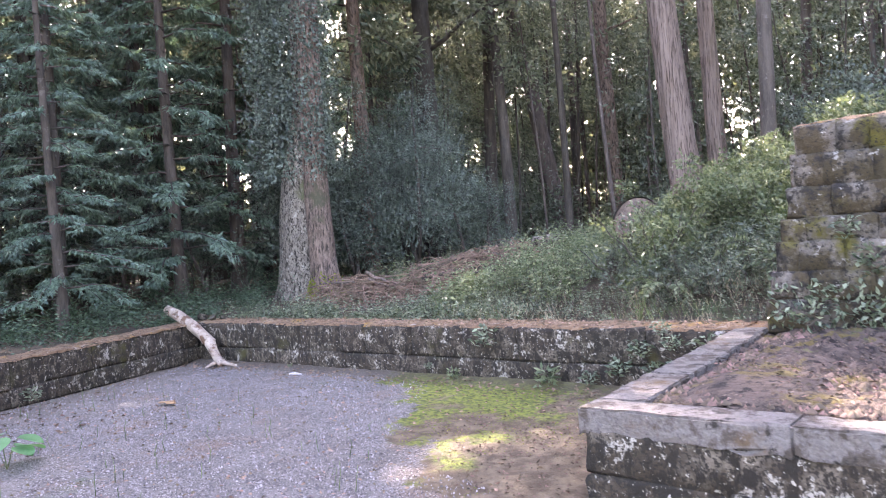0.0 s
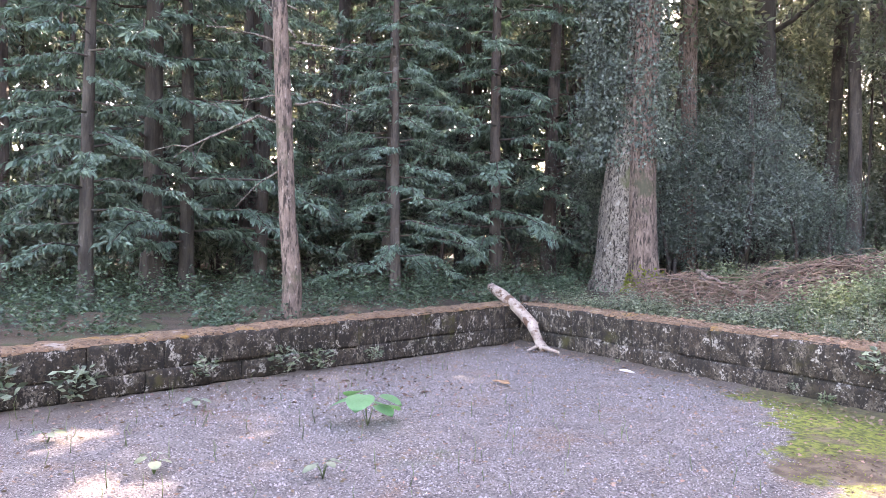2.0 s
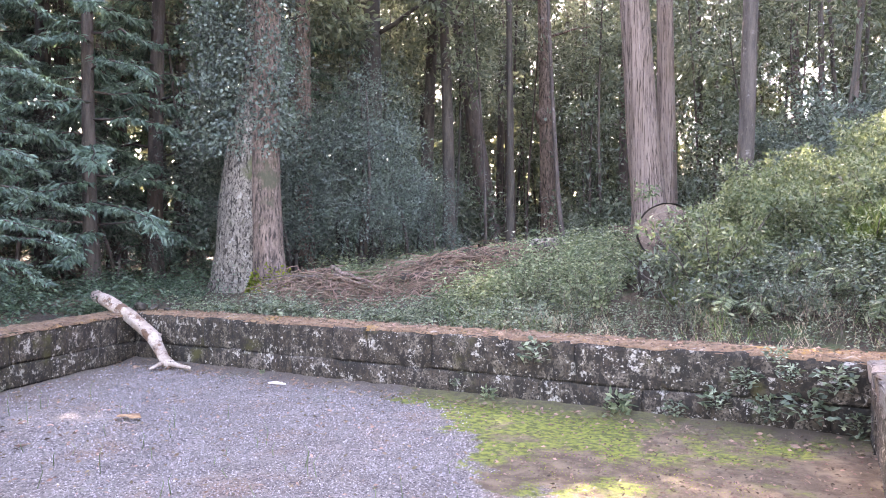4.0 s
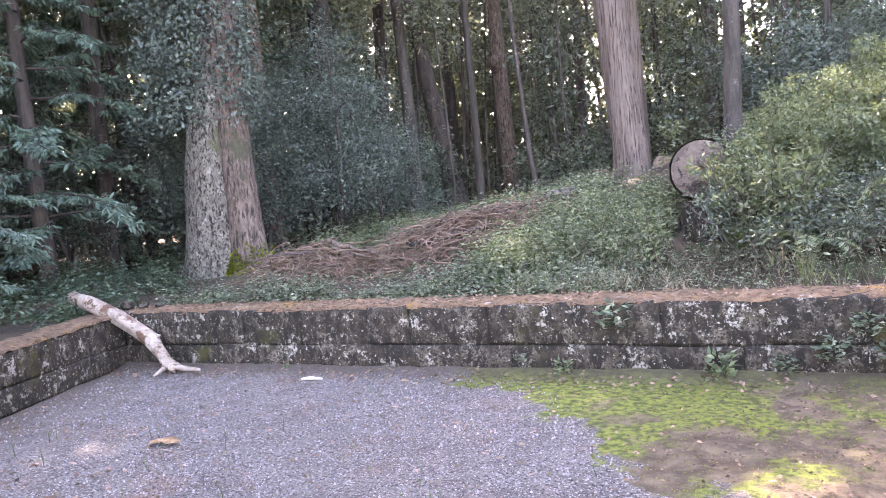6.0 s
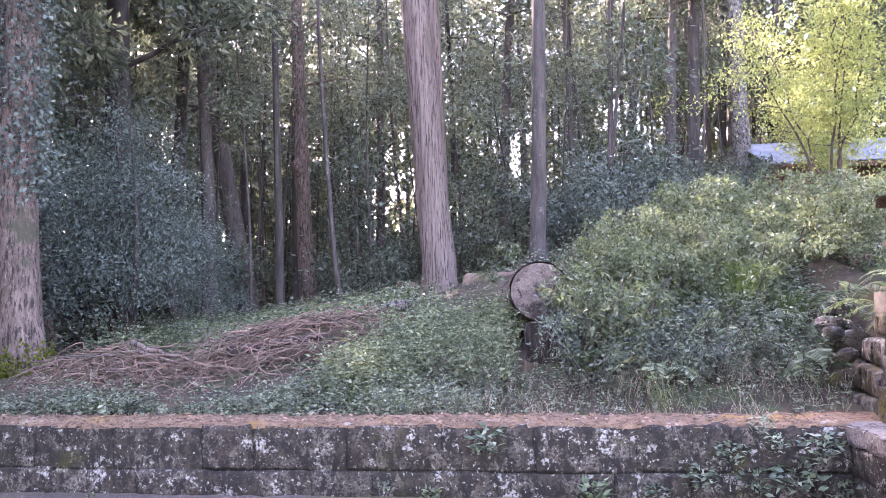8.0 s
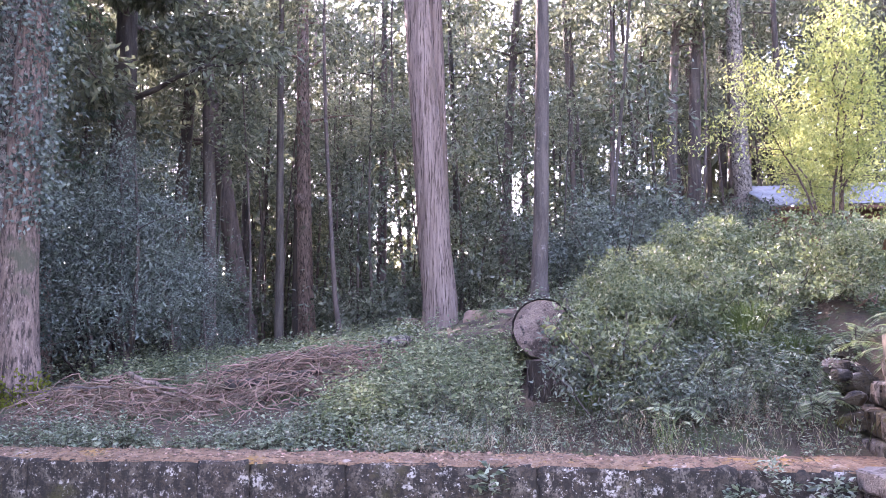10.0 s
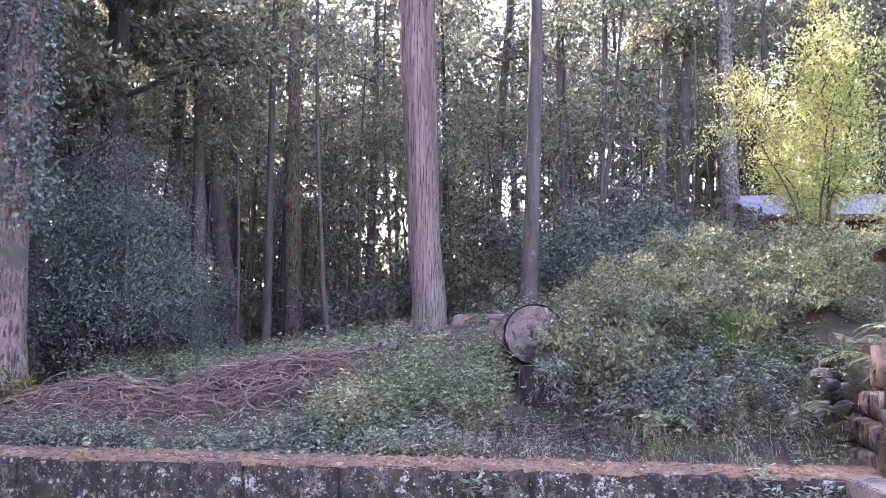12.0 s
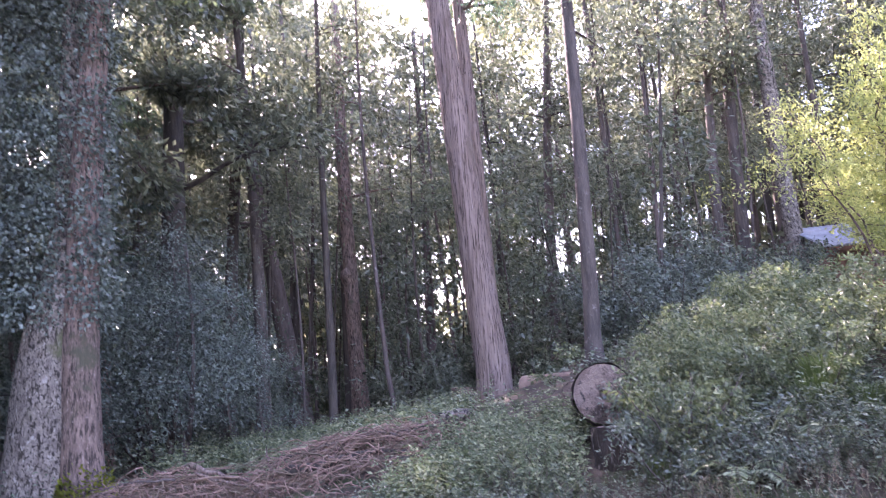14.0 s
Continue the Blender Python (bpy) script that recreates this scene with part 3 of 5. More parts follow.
# ---- trees ----
def stem_path(height, lean=(0, 0), bend=0.15, n=9):
    t = np.linspace(0, 1, n)
    p = np.stack([lean[0] * height * t, lean[1] * height * t, height * t], 1)
    ph = rng.uniform(0, 6.28, 2)
    p[:, 0] += bend * (np.sin(3 * t + ph[0]) - np.sin(ph[0]))
    p[:, 1] += bend * (np.sin(2.6 * t + ph[1]) - np.sin(ph[1]))
    return p


def trunk(height, r, lean=(0, 0), bend=0.15, segs=10, flare=1.45, top=0.35, rough=0.03, sink=0.35, n=10):
    p = stem_path(height, lean, bend, n)
    extra = np.array([[0, 0, -sink], [0, 0, 0.0], [0, 0, 0.25], [0, 0, 0.7]]) + [[0, 0, 0]]
    p = np.concatenate([extra, p[1:]])
    z = np.maximum(p[:, 2], 0) / height
    rr = r * (1 - (1 - top) * z)
    rr[:4] = r * np.array([flare * 1.1, flare, 1 + (flare - 1) * 0.45, 1.03])
    return tube(p, rr, segs, rough), p


def limb(start, way, length, r, droop=0.0, n=6, segs=5, wob=0.08):
    t = np.linspace(0, 1, n)[:, None]
    p = np.asarray(start) + np.asarray(way, float) / np.linalg.norm(way) * length * t
    p[:, 2] -= droop * length * t[:, 0] ** 2
    p[1:] += rng.normal(0, wob * length / n, (n - 1, 3))
    return tube(p, r * (1 - 0.75 * t[:, 0]), segs), p


def tall_tree_meshes(height, r, crown_from, count, size, spread, lean=(0, 0), limbs=9, leaf=leaf_forest, bark=bark_dark, clumps=34, segs=9, bend=0.2, flare=1.45, top=0.35, rough=0.03, knot=0.0):
    (tv, tf), p = trunk(height, r, lean, bend, segs, flare, top, rough)
    made, tufts = [("trunk", mesh_of("trunk", tv, tf, bark, True))], []

    def on_axis(z):
        return np.array([np.interp(z, p[:, 2], p[:, 0]), np.interp(z, p[:, 2], p[:, 1]), z])

    if knot:
        c = on_axis(knot)
        made.append(("knot", mesh_of("knot", *tube([c + [-r * 0.2, -r * 0.5, q] for q in (-0.42, -0.25, 0.0, 0.22, 0.4)], [r * q for q in (0.2, 0.75, 0.92, 0.7, 0.15)], 10, 0.07), bark, True)))
    ends = []
    for k in range(limbs):
        z = rng.uniform(crown_from, height * 0.95)
        a = rng.uniform(0, 6.28)
        L = spread * rng.uniform(0.6, 1.1) * (1.15 - 0.6 * z / height)
        lm, lp = limb(on_axis(z), (math.cos(a), math.sin(a), rng.uniform(0.0, 0.6)), L, r * 0.22, 0.15)
        made.append(("limb", mesh_of("limb", *lm, bark, True)))
        ends += [lp[-1], lp[-3]]
    for k in range(clumps):
        if ends and k < len(ends):
            c = ends[k]
        else:
            z = crown_from + (height * 1.02 - crown_from) * rng.uniform(0, 1) ** 0.9
            a = rng.uniform(0, 6.28)
            c = on_axis(min(z, height)) + np.array([math.cos(a), math.sin(a), 0]) * spread * rng.uniform(0.1, 1.0) * (1.15 - 0.6 * z / height)
        s = rng.uniform(0.55, 1.15)
        tufts.append(clump(c, (s, s, s * 0.6), count // clumps, size, size * 0.42))
    return made + [("crown", mesh_of("crown", *join(*tufts), leaf))]


def plant_tree(name, label, category, meshes, x, y, turn=0.0, group="", sink=0.0, names=("trunk", "crown")):
    t = thing(name, label, category, group, (x, y, float(ground_height(x, y)) - sink), turn)
    for k, me in enumerate(meshes):
        if isinstance(me, tuple):
            got = part(me[0], me[1], t)
            for sub in me[2:]:
                part(sub[0], sub[1], got)
        else:
            part(names[k], me, t)
    return t


def place(x, y, turn=0.0, size=1.0, dz=0.0):
    return Matrix.Translation((x, y, float(ground_height(x, y)) + dz)) @ Matrix.Rotation(turn, 4, "Z") @ Matrix.Diagonal((size, size, size, 1))


# trees that stand out
plant_tree("cedar_tree", "tall leaning cedar with smooth fibrous pinkish bark", "tree",
           tall_tree_meshes(19, 0.43, 12.0, 3200, 0.17, 2.6, (-0.062, 0.0), bark=bark_pink, leaf=leaf_conifer, segs=20, bend=0.1, flare=1.15, top=0.5, rough=0.02), 3.62, 12.3)
plant_tree("cedar_tree", "slim cedar with reddish bark close behind another", "tree",
           tall_tree_meshes(18, 0.30, 11.0, 2600, 0.17, 2.4, (-0.03, 0.0), bark=bark_pink, leaf=leaf_conifer, segs=14, bend=0.12, flare=1.2, top=0.5), 3.15, 16.2)
plant_tree("forest_tree", "straight reddish trunk with a knot halfway up", "tree",
           tall_tree_meshes(17, 0.32, 8.5, 3400, 0.17, 2.8, (-0.02, 0.0), bark=bark_pine, segs=14, bend=0.12, flare=1.25, top=0.6, knot=5.5), -2.75, 21.4)
plant_tree("forest_tree", "slender grey trunk with ivy and patches of lichen", "tree",
           tall_tree_meshes(16, 0.18, 7.0, 3200, 0.16, 2.4, (0.01, 0.0), bark=bark_dark, segs=12, bend=0.12, flare=1.5, top=0.6), 6.12, 10.8)
plant_tree("forest_tree", "dark thick trunk leaning over the undergrowth", "tree",
           tall_tree_meshes(16, 0.40, 7.5, 3400, 0.17, 3.0, (-0.13, 0.0), segs=14, bend=0.2, flare=1.35), -4.6, 20.0)
# Crowns of the next two are thickened to keep the sun off the yard.
plant_tree("forest_tree", "broad dark trunk in deep shade", "tree",
           tall_tree_meshes(18, 0.42, 6.0, 12000, 0.25, 4.2, (0.0, 0.0), segs=14, bend=0.15, flare=1.35), -5.0, 12.2)
plant_tree("forest_tree", "reddish trunk rising out of dark holly", "tree",
           tall_tree_meshes(18, 0.27, 7.5, 12000, 0.25, 4.2, (-0.015, 0.0), bark=bark_pine, segs=12, bend=0.1), -4.9, 9.0)
plant_tree("forest_tree", "pale straight trunk beside the hut", "tree",
           tall_tree_meshes(18, 0.30, 9.0, 3000, 0.17, 2.6, (-0.01, 0.0), bark=bark_big, segs=12, bend=0.1, flare=1.2, top=0.7), 12.9, 19.6)
plant_tree("forest_tree", "thin forked trunk curving upwards", "tree",
           tall_tree_meshes(15, 0.20, 6.0, 3200, 0.17, 3.0, (0.02, 0.0), segs=10, bend=0.5), 9.3, 22.0)

# the big tree with ivy
def make_ivy_tree():
    x, y = -2.35, 4.35
    t = thing("ivy_tree", "broad old tree of two fused stems wrapped in ivy", "tree", at=(x, y, float(ground_height(x, y))))

    def fat(points, radii, segs=26):
        return tube(points, radii, segs, 0.025)

    a = fat([(-0.25, 0, -0.4), (-0.24, 0, 0.0), (-0.20, 0, 0.35), (-0.16, 0, 0.9), (-0.12, 0, 1.8), (-0.06, 0, 2.8), (0.0, 0, 3.4), (0.05, 0.1, 4.6), (0.0, 0.2, 9), (0.1, 0.2, 14)],
            [0.86, 0.74, 0.64, 0.58, 0.52, 0.46, 0.38, 0.22, 0.18, 0.10])
    b = fat([(0.72, -0.05, -0.4), (0.66, -0.05, 0.0), (0.55, -0.05, 0.4), (0.50, -0.05, 1.0), (0.46, -0.05, 2.2), (0.42, -0.02, 3.4), (0.46, 0, 5.2), (0.55, 0.05, 8), (0.5, 0.1, 14)],
            [0.55, 0.44, 0.34, 0.30, 0.28, 0.27, 0.25, 0.22, 0.12], 20)
    part("trunk", mesh_of("trunk", *a, bark_big, True), t, "grey plated bark")
    part("trunk", mesh_of("trunk", *b, bark_pine, True), t, "reddish flaking bark")
    n = 26000
    z = 2.9 + 7.5 * rng.uniform(0, 1, n) ** 1.1
    side = rng.uniform(0, 6.28, n)
    r = 0.34 + np.abs(rng.normal(0, 0.30, n)) + 0.34 * np.sin(z * 2.3 + 1) ** 2 * (np.cos(side) < 0.1)
    P = np.stack([-0.08 + r * np.cos(side) * 1.1, 0.05 + r * np.sin(side), z - 0.25 * rng.uniform(0, 1, n)], 1)
    keep = ~((P[:, 0] > 0.25) & (P[:, 0] < 0.72) & (P[:, 1] < 0) & (rng.uniform(0, 1, n) < 0.80))
    P = P[keep]
    D = np.stack([0.3 * np.cos(side[keep]), 0.3 * np.sin(side[keep]), -0.8 + 0 * side[keep]], 1) + 0.6 * rng.normal(size=(len(P), 3))
    more = [clump((0.75, -0.2, zz), (0.35, 0.35, 0.7), 480, 0.085, 0.065, 0.5, 0.0) for zz in (3.5, 4.6, 6.2, 8.0)]
    more += [clump((-0.9, -0.1, zz), (0.55, 0.5, 0.8), 950, 0.085, 0.065, 0.5, 0.0) for zz in (3.9, 5.2, 6.6, 8.2)]
    part("ivy", mesh_of("ivy", *join(leaves(P, D, 0.075, 0.06, flat=0.0), *more), leaf_ivy), t, "dense dark glossy ivy")
    # Crown high out of view, added to throw shade over the yard.
    crown = [clump((rng.normal(0.2, 2.1), rng.normal(0.1, 2.1), rng.uniform(8.5, 16.5)), (1.1, 1.1, 0.6), 150, 0.20, 0.095) for k in range(95)]
    part("crown", mesh_of("crown", *join(*crown), leaf_dark), t)
    k = 900
    ang, zz = rng.uniform(3.4, 6.6, k), np.abs(rng.normal(0, 0.22, k))
    P = np.stack([0.62 + (0.50 - 0.35 * zz) * np.cos(ang), -0.05 + (0.50 - 0.35 * zz) * np.sin(ang), zz + 0.02], 1)
    part("moss", mesh_of("moss", *leaves(P, np.stack([np.cos(ang), np.sin(ang), 0.8 + 0 * ang], 1) + 0.3 * rng.normal(size=(k, 3)), 0.07, 0.05), moss_mat), t, "yellow-green moss on the roots")


make_ivy_tree()


# conifers with drooping sprays
def conifer_meshes(height, r, from_z, branches, reach):
    (tv, tf), p = trunk(height, r, (0, 0), 0.1, 9)
    made = [("trunk", mesh_of("trunk", tv, tf, bark_dark, True))]
    for k in range(branches):
        z = from_z + (height - from_z) * (k + rng.uniform(0, 1)) / branches
        a = k * 2.4 + rng.uniform(-0.4, 0.4)
        L = reach * (1.05 - 0.75 * (z - from_z) / (height - from_z)) * rng.uniform(0.65, 1.1)
        way = np.array([math.cos(a), math.sin(a), 0.15])
        lm, lp = limb((0, 0, z), way, L, 0.03, 0.36, wob=0.16, segs=4)
        P, D = [], []
        sd = np.array([-math.sin(a), math.cos(a), 0])
        for q in range(int(21 * L)):
            u = rng.uniform(0.15, 1.0)
            base = np.array([np.interp(u, np.linspace(0, 1, len(lp)), lp[:, c]) for c in range(3)])
            s = rng.choice((-1, 1))
            tw = (1.05 - 0.5 * u) * rng.uniform(0.2, 0.6)
            d = way * 0.7 + sd * s * rng.uniform(0.3, 1.1) - np.array([0, 0, rng.uniform(0.1, 0.5)])
            d /= np.linalg.norm(d)
            for j in range(9):
                P.append(base + d * tw * j / 8)
                D.append(d + 0.55 * rng.normal(size=3) - [0, 0, 0.8])
        made.append(("branch", mesh_of("branch", *lm, bark_dark, True), ("foliage", mesh_of("foliage", *leaves(np.array(P), np.array(D), 0.17, 0.052, flat=0.3), leaf_conifer))))
    return made


con = [conifer_meshes(13, 0.17, 0.8, 52, 3.0), conifer_meshes(15, 0.19, 1.3, 54, 3.2)]
firsts = [plant_tree("conifer", "dark green conifer with drooping blue-green sprays", "conifer tree", m, x, y, 0, "conifers behind the wall", names=("trunk", "foliage"))
          for m, (x, y) in zip(con, ((-6.9, 0.7), (-4.6, -5.2)))]
# The five from (-6.8, 5.6) to (-7.9, 11.8) are added to shade the yard.
for k, (x, y, s) in enumerate(((-9.5, -2.2, 1.05), (-6.6, -2.6, 0.8), (-8.6, 3.8, 0.9), (-7.2, -9.6, 0.85), (-8.2, -7.6, 1.1), (-12.5, 2.6, 1.2), (-13, -6.2, 1.1), (-5.0, -11.0, 1.0), (-11.0, 6.0, 1.15), (-17, -2, 1.3), (-10, -13, 1.2), (-6.8, 5.6, 1.1), (-5.4, 2.9, 0.95), (-9.6, 4.6, 1.2), (-9.4, 8.6, 1.15), (-7.9, 11.8, 1.2), (-16.5, 6.5, 1.3), (-2.87, -6.44, 0.62), (-2.91, -1.06, 0.60), (-4.63, -4.57, 0.75))):
    copy_thing(firsts[k % 2], place(x, y, k * 1.3, s))


# the slim pine with dead branches behind the left wall
def make_pine():
    x, y = 0.0, -4.09
    t = thing("pine_tree", "slim bare pine trunk with curved dead branches", "tree", at=(x, y, float(ground_height(x, y)) - 0.05))
    (v, f), p = trunk(13, 0.125, (-0.028, -0.040), 0.05, 14, 1.3, 0.45, 0.03)
    part("trunk", mesh_of("trunk", v, f, bark_pine, True), t)
    lw = np.array([-0.5, -0.867, 0])
    for z, s, L, rise, dr, r in ((2.78, 1, 1.75, 0.10, 0.38, 0.030), (3.75, 1, 1.3, 0.38, 0.15, 0.022), (3.9, 1, 0.95, 0.75, -0.05, 0.020), (4.3, 1, 1.2, 0.55, 0.1, 0.018),
                                 (3.0, -1, 0.95, 0.10, 0.28, 0.022), (3.85, -1, 0.9, -0.2, 0.0, 0.018), (2.15, 1, 0.8, -0.15, 0.5, 0.018), (3.15, 1, 1.1, -0.15, 0.0, 0.016), (4.6, -1, 1.2, 0.3, 0.1, 0.02), (5.2, 1, 1.5, 0.25, 0.2, 0.02)):
        w = lw * s + np.array([rng.normal(0, 0.25), rng.normal(0, 0.25), rise])
        (bv, bf), bp = limb((0, 0, z), w, L, r, dr, 8, 6, 0.10)
        twigs = [(bv, bf)] + [limb(bp[q], w + rng.normal(0, 0.7, 3), L * 0.35, r * 0.35, 0.2, 4, 4)[0] for q in (3, 5, 6)]
        part("dead_branch", mesh_of("dead_branch", *join(*twigs), bark_big, True), t)
    # Unseen needle crown above the bare trunk, added as a sun blocker.
    crown = [clump((rng.normal(-0.15, 0.8), rng.normal(-0.15, 0.8), rng.uniform(7.5, 13.5)), (0.7, 0.7, 0.4), 130, 0.16, 0.04) for k in range(32)]
    part("crown", mesh_of("crown", *join(*crown), leaf_conifer), t)


make_pine()

# the wood behind
TALL = [tall_tree_meshes(rng.uniform(15, 20), r, zc, 3000, 0.24, 2.8, (rng.normal(0, 0.02), rng.normal(0, 0.02)), limbs=8, segs=8, bend=0.25)
        for r, zc in ((0.22, 8.0), (0.13, 6.5), (0.17, 9.0), (0.10, 5.5), (0.26, 9.0))]
tall_first = [plant_tree("forest_tree", "slender forest tree with dark bark and sparse leaves", "tree", m, x, y, 0, "trees of the wood") for m, (x, y) in
              zip(TALL, ((4.8, 20.2), (2.6, 23.0), (-8.0, 24.0), (7.2, 18.0), (11.4, 20.6)))]
UNDER = [tall_tree_meshes(h, 0.05, 0.5, 1800, 0.19, sp, (rng.normal(0, 0.05), 0), limbs=10, leaf=leaf_dark, clumps=30, segs=5, bend=0.3)
         for h, sp in ((3.0, 1.4), (5.4, 1.6), (2.2, 1.3), (7.0, 1.6))]
under_first = [plant_tree("understorey_shrub", "dark glossy evergreen shrub in the shade", "shrub", m, x, y, 0, "shrubs of the wood", names=("stem", "leaves")) for m, (x, y) in
               zip(UNDER, ((-7.4, 17.6), (-1.2, 24.2), (3.9, 25.6), (8.4, 24.4)))]
NEAR = [tall_tree_meshes(h, 0.06, zc, n, 0.088, sp, (rng.normal(0, 0.05), 0), limbs=12, leaf=leaf_ivy, clumps=34, segs=6, bend=0.3) for h, zc, n, sp in ((4.6, 1.1, 6800, 1.5), (3.2, 0.7, 5200, 1.3))]
near_first = [plant_tree("understorey_shrub", "dark small-leaved evergreen in deep shade beside the ivy tree", "shrub", m, x, y, 0, "dark shrubs near the ivy tree") for m, (x, y) in zip(NEAR, ((-2.2, 8.0), (-3.3, 6.8)))]
# The last seven are added to keep the gaps under the conifers dark.
for k, (x, y, q) in enumerate(((-3.4, 9.4, 1.1), (-2.5, 10.4, 0.9), (-4.6, 8.0, 1.15), (-1.7, 10.8, 0.75), (-4.2, 5.4, 1.0), (-5.6, 6.8, 1.2), (-4.9, 10.6, 1.3), (-6.3, 4.2, 1.0), (-9.2, -4.2, 1.3), (-10.6, -7.4, 1.5), (-9.6, 0.4, 1.3), (-8.4, -10.2, 1.2), (-12.2, -3.4, 1.6), (-11.4, 3.2, 1.5), (-7.4, 2.4, 1.0))):
    copy_thing(near_first[k % 2], place(x, y, k * 1.9, q))
taken = [(3.6, 12.3), (3.15, 16.2), (-2.75, 21.4), (6.1, 10.8), (-4.6, 20), (-5, 12.2), (-4.9, 9), (12.9, 19.6), (9.3, 22), (-2.3, 4.3), (14.5, 19.0), (13.4, 13.0), (16.0, 18.0)]


def sunny(x, y, wide=2.5):
    """Whether a crown there would shade the young tree or the bank of brambles."""
    out = False
    for px, py, w in ((13.4, 13.0, wide), (9.6, 6.8, 1.4)):
        d = ((x - px) * sun_way.x + (y - py) * sun_way.y) / math.hypot(sun_way.x, sun_way.y)
        off = abs((x - px) * sun_way.y - (y - py) * sun_way.x) / math.hypot(sun_way.x, sun_way.y)
        out |= -2 < d < 24 and off < w
    return out


# Two trees added so their crowns shade the herb mound and high wall.
for x, y, k, q in ((-3.5, 14.5, 0, 1.0), (-5.6, 16.4, 4, 1.0)):
    taken.append((x, y))
    copy_thing(tall_first[k], place(x, y, x, q))
count = 0
for tries in range(4000):
    if count >= 175:
        break
    if random.random() < 0.66:
        x, y = random.uniform(-30, 34), 14 + 34 * random.random() ** 1.3
    else:
        x, y = random.uniform(-36, -9), random.uniform(-22, 16)
    if any((x - a) ** 2 + (y - b) ** 2 < 3.0 for a, b in taken) or sunny(x, y):
        continue
    if 11.5 < x < 18 and 15.5 < y < 22:
        continue
    taken.append((x, y))
    copy_thing(tall_first[random.randrange(5)], place(x, y, random.uniform(0, 6.28), random.uniform(0.85, 1.2)))
    count += 1
for x, y, k, q in ((-6.1, 15.0, 1, 1.1), (-8.7, 18.1, 3, 1.0), (-9.0, 20.3, 3, 1.1), (-8.1, 16.1, 1, 1.0), (-9.2, 19.2, 3, 1.0), (-9.9, 18.1, 3, 1.0)):
    taken.append((x, y))
    copy_thing(under_first[k], place(x, y, x, q))
count = 0
for tries in range(3000):
    if count >= 105:
        break
    z = random.random()
    if z < 0.70:
        x, y = random.uniform(-15, 10.5), random.uniform(16, 34)
        if abs(x - (5.9 - 0.40 * (y + 6.5) * 0.80)) < 1.5 and y < 22:
            continue
    elif z < 0.88:
        x, y = random.uniform(-18, -3.4), random.uniform(-9, 16)
        if x > wall_left_x(y) - 7.5:
            continue
    else:
        x, y = random.uniform(8, 26), random.uniform(15, 28)
    if any((x - a) ** 2 + (y - b) ** 2 < 1.2 for a, b in taken) or (11.5 < x < 18 and 13 < y < 22):
        continue
    taken.append((x, y))
    copy_thing(under_first[random.randrange(4)], place(x, y, random.uniform(0, 6.28), random.uniform(0.7, 1.2)))
    count += 1

THIN = [tall_tree_meshes(h, r, zc, 800, 0.20, 1.6, (rng.normal(0, 0.03), rng.normal(0, 0.02)), limbs=5, segs=6, bend=0.25, clumps=14) for h, r, zc in ((11, 0.055, 6.0), (13, 0.07, 8.0), (9, 0.045, 4.5))]
thin_first = [plant_tree("sapling", "thin dark pole-like tree in the wood", "tree", m, x, y, 0, "thin trees of the wood") for m, (x, y) in zip(THIN, ((0.9, 17.0), (8.2, 16.6), (-6.6, 15.0)))]
count = 0
for tries in range(3000):
    if count >= 110:
        break
    if random.random() < 0.75:
        x, y = random.uniform(-16, 24), random.uniform(13.5, 34)
    else:
        x, y = random.uniform(-22, -8), random.uniform(-10, 14)
    if any((x - a) ** 2 + (y - b) ** 2 < 0.8 for a, b in taken) or (y < 20 and abs(x - (5.9 - 0.32 * (y + 6.5))) < 1.0) or (11.5 < x < 18 and 13 < y < 22):
        continue
    taken.append((x, y))
    copy_thing(thin_first[random.randrange(3)], place(x, y, random.uniform(0, 6.28), random.uniform(0.8, 1.3)))
    count += 1

# far edge of the wood
def far_wood():
    tufts = []
    for k in range(1350):
        a = random.uniform(-0.15, math.pi + 0.55)
        d = random.uniform(48, 70)
        x, y = 2 + d * math.cos(a), -6 + d * math.sin(a)
        s = random.uniform(1.6, 3.4)
        tufts.append(clump((x, y, 33 * random.random() ** 1.35), (s, s, s * 0.8), 95, 1.1, 0.6))
    for k in range(420):
        a = random.uniform(0.2, math.pi + 0.45)
        d = random.uniform(38, 50)
        s = random.uniform(1.0, 2.2)
        x, y = 2 + d * math.cos(a), -6 + d * math.sin(a)
        tufts.append(clump((x, y, float(ground_height(x, y)) + 3.8 * random.random()), (s, s, s * 0.8), 90, 0.6, 0.32))
    single("distant_wood", mesh_of("distant_wood", *join(*tufts), leaf_far), "sunlit edge of the wood far behind the trunks", "woodland", kind="stuff")


far_wood()

# ---- undergrowth ----
def scatter(n, xr, yr, ok):
    x, y = rng.uniform(*xr, n), rng.uniform(*yr, n)
    k = ok(x, y)
    return x[k], y[k]


